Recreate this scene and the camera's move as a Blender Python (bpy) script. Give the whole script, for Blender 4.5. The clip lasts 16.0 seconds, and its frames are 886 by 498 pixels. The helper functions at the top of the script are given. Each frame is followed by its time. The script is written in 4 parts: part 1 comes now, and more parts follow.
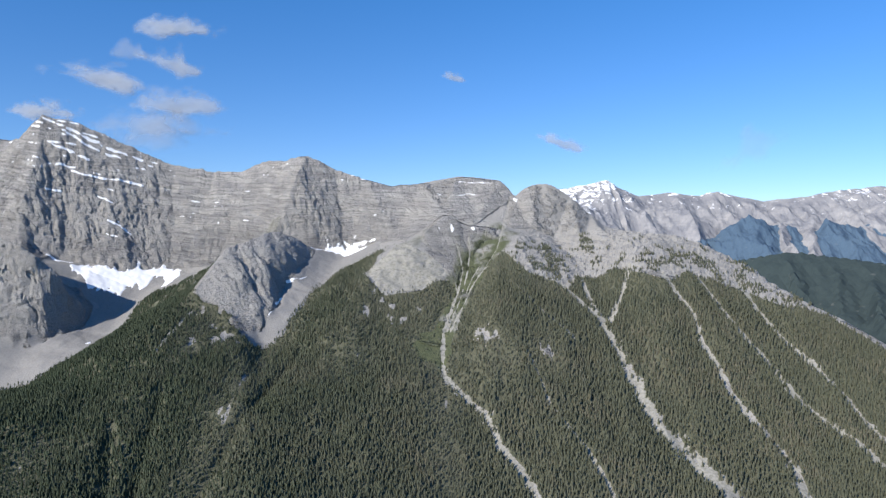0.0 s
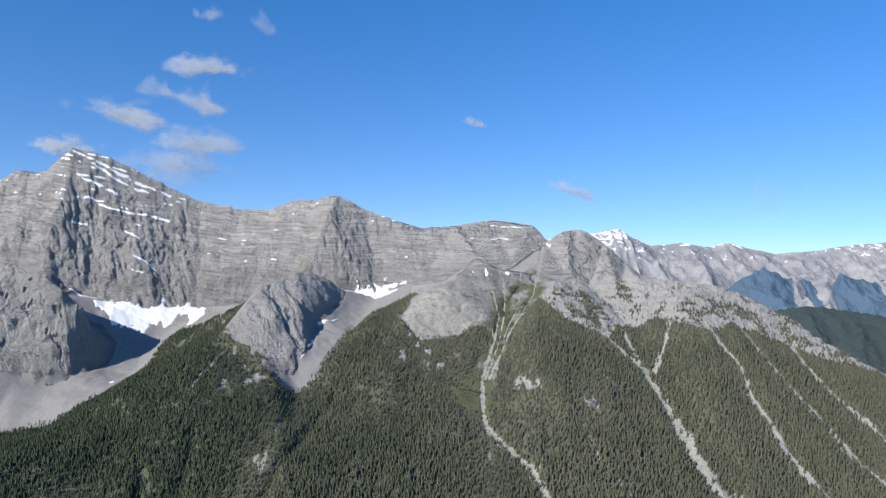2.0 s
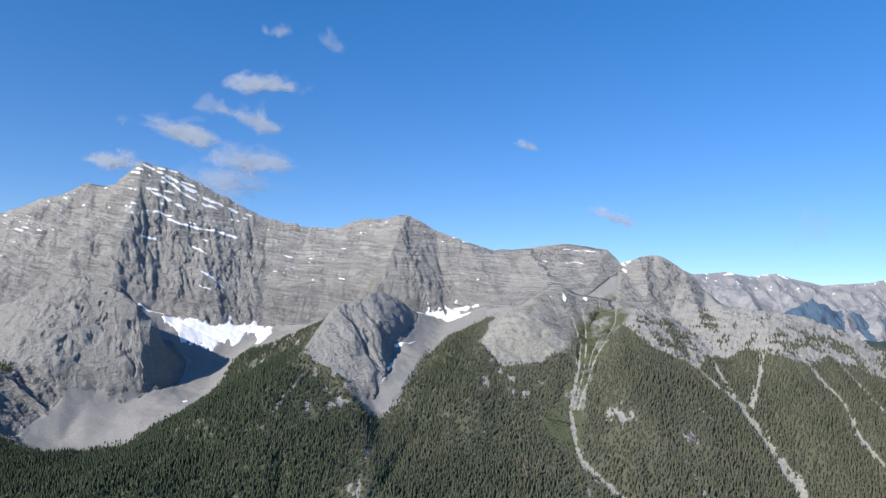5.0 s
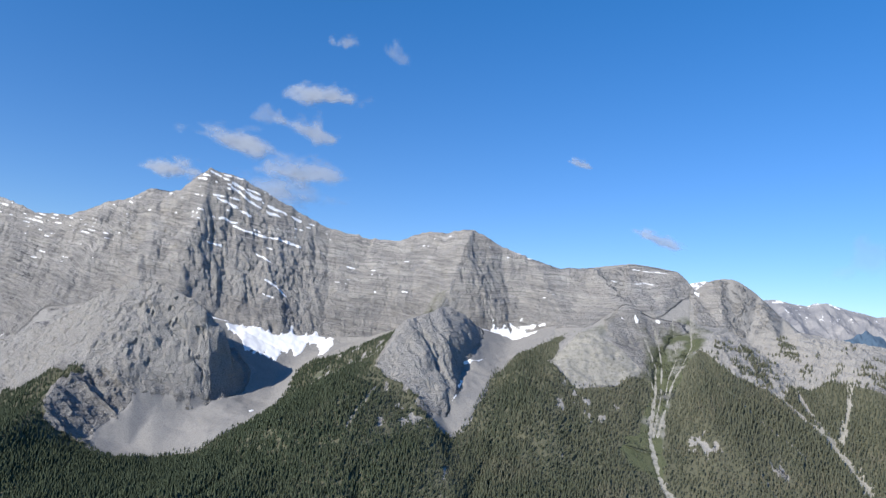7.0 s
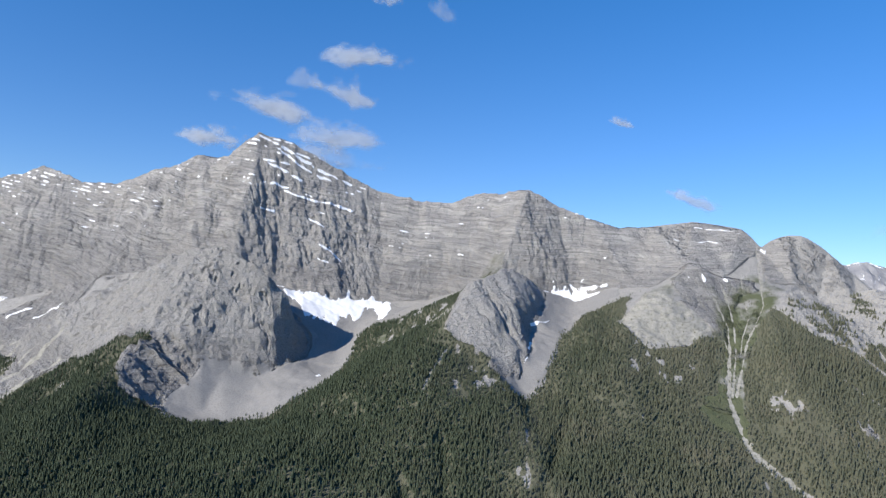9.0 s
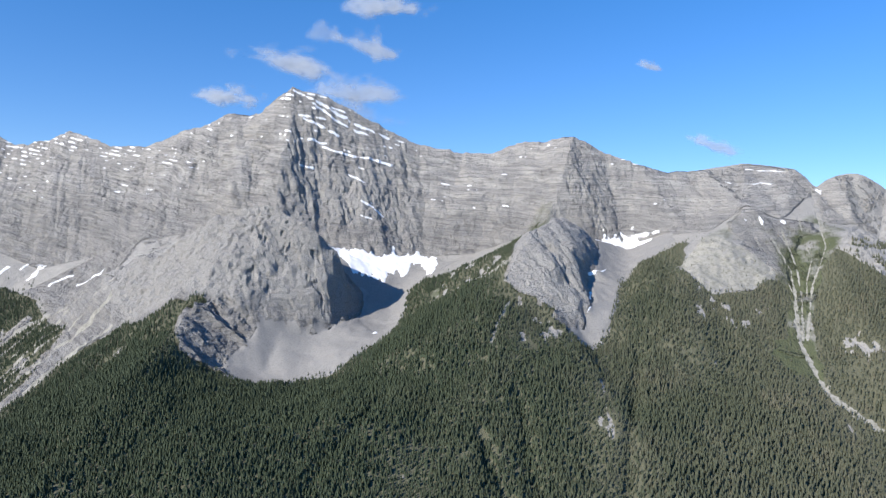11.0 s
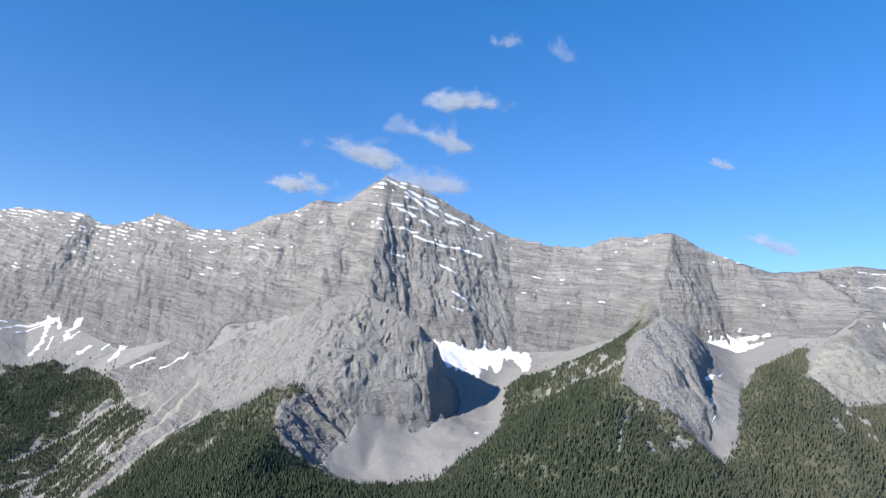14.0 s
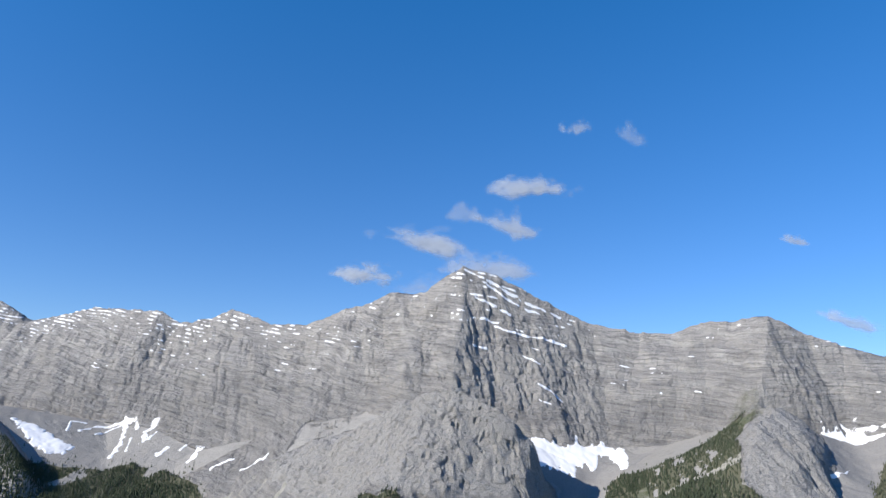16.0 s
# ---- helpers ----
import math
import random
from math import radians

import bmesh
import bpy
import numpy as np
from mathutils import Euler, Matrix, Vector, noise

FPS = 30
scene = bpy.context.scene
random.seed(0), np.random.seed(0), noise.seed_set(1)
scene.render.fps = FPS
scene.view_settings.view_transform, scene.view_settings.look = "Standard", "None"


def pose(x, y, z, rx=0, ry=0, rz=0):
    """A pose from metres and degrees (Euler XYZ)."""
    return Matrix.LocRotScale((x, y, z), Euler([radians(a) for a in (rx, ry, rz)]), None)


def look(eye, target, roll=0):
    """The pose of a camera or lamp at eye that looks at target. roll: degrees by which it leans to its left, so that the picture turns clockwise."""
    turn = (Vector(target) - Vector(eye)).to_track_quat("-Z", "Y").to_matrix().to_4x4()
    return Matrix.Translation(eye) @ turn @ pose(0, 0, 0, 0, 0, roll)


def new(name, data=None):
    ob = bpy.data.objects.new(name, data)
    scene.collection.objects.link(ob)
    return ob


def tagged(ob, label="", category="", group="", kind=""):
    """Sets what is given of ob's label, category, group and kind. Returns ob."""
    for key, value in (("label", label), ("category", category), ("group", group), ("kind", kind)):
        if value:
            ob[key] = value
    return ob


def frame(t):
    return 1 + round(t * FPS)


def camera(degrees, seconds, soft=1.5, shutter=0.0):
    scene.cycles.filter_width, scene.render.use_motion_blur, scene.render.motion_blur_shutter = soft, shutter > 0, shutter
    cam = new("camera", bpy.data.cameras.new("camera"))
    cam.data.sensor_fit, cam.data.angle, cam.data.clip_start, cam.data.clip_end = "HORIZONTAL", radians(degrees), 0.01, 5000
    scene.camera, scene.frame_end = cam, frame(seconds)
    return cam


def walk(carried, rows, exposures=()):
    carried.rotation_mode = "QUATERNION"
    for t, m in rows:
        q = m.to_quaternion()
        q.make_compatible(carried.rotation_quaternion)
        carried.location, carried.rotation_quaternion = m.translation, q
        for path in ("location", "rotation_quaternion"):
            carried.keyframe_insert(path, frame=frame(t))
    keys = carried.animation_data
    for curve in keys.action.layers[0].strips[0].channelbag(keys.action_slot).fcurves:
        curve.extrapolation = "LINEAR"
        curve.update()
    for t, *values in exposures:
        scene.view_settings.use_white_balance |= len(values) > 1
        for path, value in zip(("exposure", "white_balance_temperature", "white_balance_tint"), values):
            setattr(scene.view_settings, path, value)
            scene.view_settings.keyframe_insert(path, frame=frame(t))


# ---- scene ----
cam = camera(66.2, 16.0, soft=1.42)
METRES, EYE, TILT, LEAN, TURN = 600.0, 500.0, -2.0, 0.0, 0.0
ROWS = [
    (0.0, -0.0006, -0.0011, -0.0017, -0.02, 0.05, -0.00),
    (0.5, -0.0277, 0.0122, 0.0016, -0.03, -0.09, -0.24),
    (1.0, -0.0550, 0.0250, 0.0002, 0.12, 0.87, -0.73),
    (1.5, -0.0826, 0.0372, -0.0031, 0.14, 2.44, -1.19),
    (2.0, -0.1104, 0.0489, -0.0066, -0.08, 3.86, -1.43),
    (2.5, -0.1385, 0.0602, -0.0094, -0.15, 3.78, -1.81),
    (3.0, -0.1668, 0.0712, -0.0111, -0.10, 3.38, -2.02),
    (3.5, -0.1954, 0.0819, -0.0121, 0.48, 3.33, -1.99),
    (4.0, -0.2243, 0.0923, -0.0125, 1.22, 4.01, -2.32),
    (6.5, -0.3721, 0.1418, -0.0206, 2.70, 7.12, -4.26),
    (7.0, -0.4023, 0.1513, -0.0248, 3.90, 7.11, -5.03),
    (7.5, -0.4327, 0.1606, -0.0298, 4.50, 7.13, -4.86),
    (8.0, -0.4632, 0.1699, -0.0353, 4.79, 6.69, -4.82),
    (8.5, -0.4939, 0.1789, -0.0410, 5.12, 5.68, -4.77),
    (9.0, -0.5247, 0.1878, -0.0465, 5.62, 4.20, -4.15),
    (11.5, -0.6794, 0.2287, -0.0626, 6.56, 0.31, -1.81),
    (12.0, -0.7102, 0.2358, -0.0631, 7.06, 1.61, -1.81),
    (12.5, -0.7409, 0.2425, -0.0631, 7.60, 3.72, -2.24),
    (13.0, -0.7715, 0.2485, -0.0627, 8.28, 6.22, -2.70),
    (13.5, -0.8018, 0.2539, -0.0622, 8.25, 8.20, -2.70),
    (14.0, -0.8320, 0.2587, -0.0616, 9.18, 7.94, -4.28),
    (14.5, -0.8618, 0.2625, -0.0605, 10.63, 7.92, -5.17),
    (15.0, -0.8912, 0.2655, -0.0580, 11.35, 8.78, -4.63),
    (15.5, -0.9203, 0.2675, -0.0526, 12.51, 11.38, -3.83),
    (16.0, -0.9489, 0.2683, -0.0414, 13.20, 14.71, -3.30),
]
walk(cam, [(t, pose(0, 0, EYE, TILT, LEAN, TURN) @ pose(METRES * x, METRES * y, METRES * z, 90 + pitch, roll, yaw)) for t, x, y, z, yaw, pitch, roll in ROWS],
     exposures=[(0.0, 0.45), (8.0, 0.43), (11.5, 0.67), (12.5, 0.70), (13.5, 0.68), (15.0, 0.56), (16.0, 0.46)])

# ---- daylight ----
SUN = Vector((-0.62, -0.60, 0.50)).normalized()
world = bpy.data.worlds.new("sky")
scene.world = world
world.use_nodes = True
wn = world.node_tree
wn.nodes.clear()
sky = wn.nodes.new("ShaderNodeTexSky")
sky.sky_type = "NISHITA"
sky.sun_disc = False
sky.sun_elevation = math.asin(SUN.z)
sky.sun_rotation = math.atan2(SUN.x, SUN.y)
sky.altitude = 3000
sky.air_density, sky.dust_density, sky.ozone_density = 1.0, 0.0, 1.0
back = wn.nodes.new("ShaderNodeBackground")
back.inputs["Strength"].default_value = 0.108
wout = wn.nodes.new("ShaderNodeOutputWorld")
# deeper blue overhead, paler towards the horizon
up = wn.nodes.new("ShaderNodeTexCoord")
part_z = wn.nodes.new("ShaderNodeSeparateXYZ")
wn.links.new(up.outputs["Generated"], part_z.inputs[0])
high = wn.nodes.new("ShaderNodeMapRange")
high.inputs["From Min"].default_value, high.inputs["From Max"].default_value = 0.0, 0.55
wn.links.new(part_z.outputs[2], high.inputs["Value"])
hue = wn.nodes.new("ShaderNodeMix")
hue.data_type = "RGBA"
hue.inputs[6].default_value = (0.52, 0.635, 0.88, 1)
hue.inputs[7].default_value = (0.21, 0.93, 1.50, 1)
wn.links.new(high.outputs[0], hue.inputs[0])
tint = wn.nodes.new("ShaderNodeMix")
tint.data_type, tint.blend_type = "RGBA", "MULTIPLY"
tint.inputs[0].default_value = 1.0
wn.links.new(hue.outputs[2], tint.inputs[7])
wn.links.new(sky.outputs[0], tint.inputs[6])
wn.links.new(tint.outputs[2], back.inputs[0])
wn.links.new(back.outputs[0], wout.inputs[0])
lamp = bpy.data.lights.new("sun", "SUN")
lamp.energy, lamp.angle, lamp.color = 5.0, radians(0.53), (1.0, 0.93, 0.83)
sun = new("sun", lamp)
sun.matrix_world = look(SUN * 3000, (0, 0, 0))

# ---- lie of the land: break lines (x, y, height), crests and feet ----
CREST_WEST = [(-2700, 1800, 640), (-2260, 1740, 699), (-2147, 1730, 632), (-2029, 1710, 648), (-1890, 1690, 672), (-1747, 1665, 665), (-1647, 1637, 657),
              (-1593, 1640, 630), (-1512, 1640, 643), (-1452, 1635, 668), (-1335, 1615, 632), (-1243, 1600, 627), (-1150, 1582, 658), (-1138, 1580, 667), (-1083, 1570, 672),
              (-1023, 1545, 699), (-967, 1530, 690), (-930, 1510, 697), (-910, 1497, 712), (-845, 1440, 733)]
CREST_EAST = [(-845, 1440, 733), (-781, 1465, 719), (-714, 1490, 687), (-669, 1505, 663), (-601, 1520, 635), (-500, 1525, 620), (-453, 1525, 619), (-399, 1510, 640),
              (-346, 1495, 643), (-316, 1480, 649), (-291, 1468, 649), (-234, 1475, 621), (-173, 1475, 601), (-111, 1480, 586), (-49, 1490, 592), (34, 1500, 608),
              (73, 1500, 606), (126, 1485, 598), (154, 1465, 564), (168, 1460, 577), (182, 1455, 585), (200, 1450, 589), (218, 1450, 590), (236, 1450, 585), (252, 1450, 575), (270, 1450, 561), (315, 1445, 521),
              (343, 1440, 498), (430, 1440, 445)]
LINES = [
    CREST_WEST, CREST_EAST,
    # the far side of the chain
    [(-2900, 2150, 300), (-1500, 2000, 280), (-600, 1850, 300), (0, 1800, 300), (400, 1650, 280), (700, 1550, 250)],
    [(154, 1465, 564), (165, 1500, 545), (180, 1560, 500)],
    # feet of the great faces
    [(-2300, 1480, 400), (-1900, 1500, 400), (-1650, 1500, 390), (-1520, 1487, 388), (-1375, 1440, 350), (-1244, 1430, 385), (-1126, 1390, 420), (-1000, 1390, 450),
     (-950, 1335, 448), (-916, 1325, 465), (-872, 1338, 478), (-830, 1325, 480), (-760, 1350, 432), (-711, 1352, 421), (-674, 1354, 416), (-645, 1366, 412), (-598, 1395, 410), (-566, 1415, 410), (-470, 1425, 420), (-400, 1408, 445), (-343, 1368, 486)],
    [(-343, 1368, 486), (-272, 1380, 455), (-199, 1399, 442), (-98, 1385, 484), (0, 1372, 515), (57, 1362, 499), (120, 1350, 492), (180, 1370, 490), (225, 1375, 470)],
    # break of slope half way up
    [(-545, 1440, 480), (-490, 1450, 520), (-442, 1458, 543), (-400, 1463, 556)],
    # aretes that come down from the two summits
    [(-845, 1440, 733), (-834, 1411, 660), (-838, 1369, 590), (-833, 1345, 530), (-830, 1325, 480)],
    [(-967, 1530, 690), (-948, 1432, 600), (-927, 1358, 528), (-916, 1325, 465)],
    [(-885, 1388, 570), (-872, 1338, 478)],
    [(-291, 1468, 649), (-301, 1426, 617), (-320, 1390, 542), (-343, 1368, 486)],
    [(-272, 1399, 543), (-272, 1380, 455)],
    [(-1647, 1637, 657), (-1658, 1575, 568), (-1645, 1520, 440)],
    [(-1452, 1635, 668), (-1448, 1580, 570)],
    # the western buttress: crest, back, front foot
    [(-1126, 1276, 365), (-1098, 1250, 352), (-1045, 1228, 396), (-1000, 1210, 396), (-944, 1190, 430), (-881, 1175, 466), (-819, 1165, 486), (-780, 1162, 489),
     (-739, 1160, 472), (-701, 1165, 448), (-680, 1178, 430), (-666, 1184, 396)],
    [(-1126, 1310, 370), (-1060, 1320, 390), (-960, 1290, 425), (-860, 1285, 440), (-780, 1270, 430), (-700, 1250, 380), (-650, 1240, 345)],
    [(-645, 1200, 318), (-655, 1168, 312), (-669, 1144, 306), (-692, 1121, 290), (-735, 1102, 299), (-769, 1088, 312), (-800, 1068, 312), (-785, 1028, 262)],
    [(-846, 1099, 384), (-787, 1113, 392), (-741, 1130, 375), (-700, 1148, 380)],
    # the spur with the dark crag
    [(-870, 1120, 390), (-846, 1085, 360), (-845, 1060, 343), (-850, 1000, 308), (-842, 896, 265), (-830, 760, 205), (-800, 600, 120)],
    # floor of the scree bowl
    [(-735, 1035, 243), (-690, 1030, 243), (-646, 1035, 251), (-607, 1050, 271), (-588, 1110, 290), (-590, 1188, 303), (-595, 1285, 345), (-570, 1360, 383)],
    # wooded ridge and the middle buttress
    [(-565, 1290, 362), (-530, 1280, 376), (-475, 1268, 398), (-407, 1240, 426), (-385, 1200, 456)],
    [(-385, 1150, 440), (-372, 1185, 464), (-345, 1240, 482), (-318, 1300, 495), (-335, 1345, 488), (-343, 1368, 486)],
    [(-338, 1108, 388), (-328, 1160, 422), (-307, 1196, 442), (-288, 1280, 462)],
    [(-255, 1350, 452), (-256, 1300, 432), (-263, 1250, 415), (-271, 1219, 407), (-281, 1205, 388), (-282, 1119, 350), (-300, 1092, 325)],
    [(-199, 1395, 440), (-212, 1300, 415), (-222, 1200, 378), (-233, 1127, 350), (-281, 1077, 302)],
    [(-337, 1062, 334), (-413, 985, 316), (-476, 930, 269)],
    [(-485, 990, 312), (-510, 1100, 330), (-530, 1200, 340)],
    [(-420, 1090, 372), (-432, 1150, 385), (-440, 1195, 388)],
    # third ridge, bare on top
    [(0, 1366, 522), (-44, 1310, 475), (-73, 1267, 456), (-120, 1222, 417), (-150, 1140, 365), (-161, 1082, 335), (-160, 1024, 298), (-135, 940, 260)],
    [(-165, 1270, 425), (-185, 1190, 392), (-215, 1100, 335)],
    # the grassy gully
    [(57, 1362, 499), (45, 1280, 432), (20, 1180, 362), (5, 1100, 312), (-3, 1046, 284), (30, 980, 241), (61, 930, 213), (80, 850, 165), (120, 700, 90)],
    # eastern slopes: rib, draw, rib
    [(150, 1300, 474), (140, 1280, 466), (130, 1180, 400), (120, 1091, 338), (125, 1003, 268), (199, 888, 201)],
    [(225, 1375, 470), (250, 1320, 440), (268, 1282, 425), (276, 1245, 398), (290, 1102, 290), (300, 1000, 228), (320, 900, 175)],
    [(386, 1350, 487), (362, 1256, 448), (352, 1100, 312), (365, 980, 222), (380, 850, 145)],
    [(275, 1340, 460), (319, 1345, 480), (386, 1350, 487), (451, 1350, 484), (501, 1340, 470), (545, 1320, 451), (588, 1300, 424), (607, 1260, 398), (640, 1230, 372),
     (760, 1150, 300), (900, 1050, 210), (1100, 900, 90)],
    [(520, 1255, 410), (480, 1100, 300), (470, 980, 205)],
    [(520, 1440, 385), (640, 1400, 350), (900, 1300, 200), (1200, 1150, 60)],
    # foot of the wooded slopes
    [(-1000, 700, 150), (-830, 740, 200), (-681, 766, 226), (-494, 803, 226), (-426, 823, 224), (-244, 840, 231), (-126, 856, 228), (56, 895, 200)],
    [(470, 850, 130), (600, 850, 110), (800, 800, 60)],
    [(-1400, 500, 20), (-700, 480, 60), (-200, 500, 70), (250, 520, 30), (800, 500, 10)],
    # western valley
    [(-1385, 1425, 345), (-1400, 1362, 308), (-1375, 1319, 285), (-1330, 1250, 240), (-1250, 1150, 190), (-1170, 1000, 140), (-1150, 800, 90), (-1200, 600, 40)],
    [(-1194, 1234, 266), (-1120, 1180, 275), (-1006, 1141, 290), (-920, 1020, 268), (-950, 850, 205)],
    [(-2000, 1400, 450), (-1842, 1350, 425), (-1740, 1320, 385), (-1640, 1290, 330), (-1560, 1200, 270), (-1480, 1000, 170)],
    [(-1560, 1400, 340), (-1500, 1330, 300), (-1430, 1200, 230)],
    # the valley floor and the open land out to the horizon
    [(-2600, 1200, 300), (-2400, 700, 60), (-1500, 250, 0), (0, 200, 0), (1000, 250, 0), (1500, 800, 0), (1600, 1500, 20), (1300, 2200, 60)],
]


def hashed(ix, iy, seed):
    n = (ix.astype(np.int64) * 374761393 + iy.astype(np.int64) * 668265263 + seed * 974711) & 0x7FFFFFFF
    n = ((n ^ (n >> 13)) * 1274126177) & 0x7FFFFFFF
    n = ((n ^ (n >> 16)) * 668265263) & 0x7FFFFFFF
    return ((n ^ (n >> 15)) & 0xFFFFF) / 0xFFFFF * 2 - 1


def value_noise(x, y, seed=0):
    """Smooth noise of -1 to 1 with a cell of one unit."""
    ix, iy = np.floor(x), np.floor(y)
    fx, fy = x - ix, y - iy
    fx, fy = fx * fx * fx * (fx * (fx * 6 - 15) + 10), fy * fy * fy * (fy * (fy * 6 - 15) + 10)
    a, b = hashed(ix, iy, seed), hashed(ix + 1, iy, seed)
    c, d = hashed(ix, iy + 1, seed), hashed(ix + 1, iy + 1, seed)
    return (a + (b - a) * fx) * (1 - fy) + (c + (d - c) * fx) * fy


def fbm(x, y, size, octaves=4, seed=0, gain=0.5):
    total, amp = 0.0, 1.0
    for k in range(octaves):
        turn = 0.6 * k
        u, v = (x * math.cos(turn) - y * math.sin(turn)) / size, (x * math.sin(turn) + y * math.cos(turn)) / size
        total = total + amp * value_noise(u + 17.3 * k, v - 9.1 * k, seed + k)
        size, amp = size / 2.03, amp * gain
    return total


def ridged(x, y, size, octaves=4, seed=0):
    total, amp = 0.0, 1.0
    for k in range(octaves):
        turn = 0.5 + 0.7 * k
        u, v = (x * math.cos(turn) - y * math.sin(turn)) / size, (x * math.sin(turn) + y * math.cos(turn)) / size
        total = total + amp * (1 - 2 * np.abs(value_noise(u + 5.7 * k, v + 3.3 * k, seed + k)))
        size, amp = size / 2.1, amp * 0.5
    return total


def value_noise3(x, y, z, seed=0):
    """Smooth noise of -1 to 1 in space."""
    iz = np.floor(z)
    fz = z - iz
    fz = fz * fz * (3 - 2 * fz)
    ix, iy = np.floor(x), np.floor(y)
    fx, fy = x - ix, y - iy
    fx, fy = fx * fx * (3 - 2 * fx), fy * fy * (3 - 2 * fy)
    planes = []
    for k in (0, 1):
        oy = iy + (iz + k) * 131
        a, b, c, d = hashed(ix, oy, seed), hashed(ix + 1, oy, seed), hashed(ix, oy + 1, seed), hashed(ix + 1, oy + 1, seed)
        planes.append((a + (b - a) * fx) * (1 - fy) + (c + (d - c) * fx) * fy)
    return planes[0] * (1 - fz) + planes[1] * fz


def billow(u, v, size, octaves=3, seed=0, tall=5.0):
    """Rounded ribs parted by sharp clefts that run along v; about -1 to 1."""
    total, amp = 0.0, 1.0
    for k in range(octaves):
        shift = 0.35 * value_noise(u / size / 2.3 + 7 * k, v / size / 1.7, seed + 50 + k)
        total = total + amp * (2.6 * np.abs(value_noise(u / size + shift + 4.7 * k, v / (size * tall) + 2.1 * k, seed + k)) - 0.85)
        size, amp = size / 2.2, amp * 0.5
    return total


def knobs(x, y, z, size, octaves=3, seed=0):
    """Rounded lumps parted by sharp clefts, in space."""
    total, amp = 0.0, 1.0
    for k in range(octaves):
        turn = 0.4 + 0.8 * k
        u, v = x * math.cos(turn) - y * math.sin(turn), x * math.sin(turn) + y * math.cos(turn)
        total = total + amp * (2.6 * np.abs(value_noise3(u / size + 5.7 * k, v / size, z / (size * 1.4) + 3.1 * k, seed + k)) - 0.85)
        size, amp = size / 2.15, amp * 0.5
    return total


def bed_level(x, y, z):
    """Height within the pile of beds, which dip eastwards on the western walls and lie flat further on."""
    dip = np.interp(x, [-2700, -720, -520, 450], [-320, 0, 25, 50])
    return z + dip + 7 * fbm(x, y, 170, 3, 41)


def inside(x, y, ring):
    """Which places lie in the ring."""
    hit = np.zeros(np.shape(x), bool)
    for (ax, ay), (bx, by) in zip(ring, ring[1:] + ring[:1]):
        cross = (ay > y) != (by > y)
        hit ^= cross & (x < (bx - ax) * (y - ay) / ((by - ay) or 1e-9) + ax)
    return hit


def ring_field(x, y, ring):
    """Metres from the ring's edge, positive inside."""
    best = np.full(np.shape(x), 1e9)
    for (ax, ay), (bx, by) in zip(ring, ring[1:] + ring[:1]):
        dx, dy = bx - ax, by - ay
        s = np.clip(((x - ax) * dx + (y - ay) * dy) / (dx * dx + dy * dy + 1e-9), 0, 1)
        best = np.minimum(best, np.hypot(x - ax - s * dx, y - ay - s * dy))
    return np.where(inside(x, y, ring), best, -best)


def line_field(x, y, line):
    """Metres from a line in plan, and how far along it (0 to 1) the nearest place lies."""
    best, along = np.full(np.shape(x), 1e9), np.zeros(np.shape(x))
    n = len(line) - 1
    for k, ((ax, ay), (bx, by)) in enumerate(zip(line, line[1:])):
        dx, dy = bx - ax, by - ay
        s = np.clip(((x - ax) * dx + (y - ay) * dy) / (dx * dx + dy * dy + 1e-9), 0, 1)
        d = np.hypot(x - ax - s * dx, y - ay - s * dy)
        along, best = np.where(d < best, (k + s) / n, along), np.minimum(best, d)
    return best, along


def spread(lo, hi, step, end_lo, end_hi):
    """Even steps from lo to hi, and ever longer ones out to the ends."""
    mid = list(np.arange(lo, hi + step / 2, step))
    s, v = step, mid[-1]
    while v < end_hi:
        s *= 1.25
        v += s
        mid.append(min(v, end_hi))
    s, v = step, lo
    while v > end_lo:
        s *= 1.25
        v -= s
        mid.insert(0, max(v, end_lo))
    return np.array(mid)


STEP = 3.0
GX = spread(-1760.0, 700.0, STEP, -6000.0, 6000.0)
GX = np.concatenate([GX[GX < -2340], np.arange(-2330, -1762, 5.0), GX[GX > -1762]])
GY = spread(640.0, 1720.0, STEP, -4000.0, 6500.0)
# closer rows on the steep faces
GY = np.concatenate([GY[GY < 1085], np.arange(1085, 1195, 1.0), GY[(GY > 1195) & (GY < 1330)], np.arange(1330, 1560, 1.4), np.arange(1560, 1650, 2.0), GY[GY > 1651]])


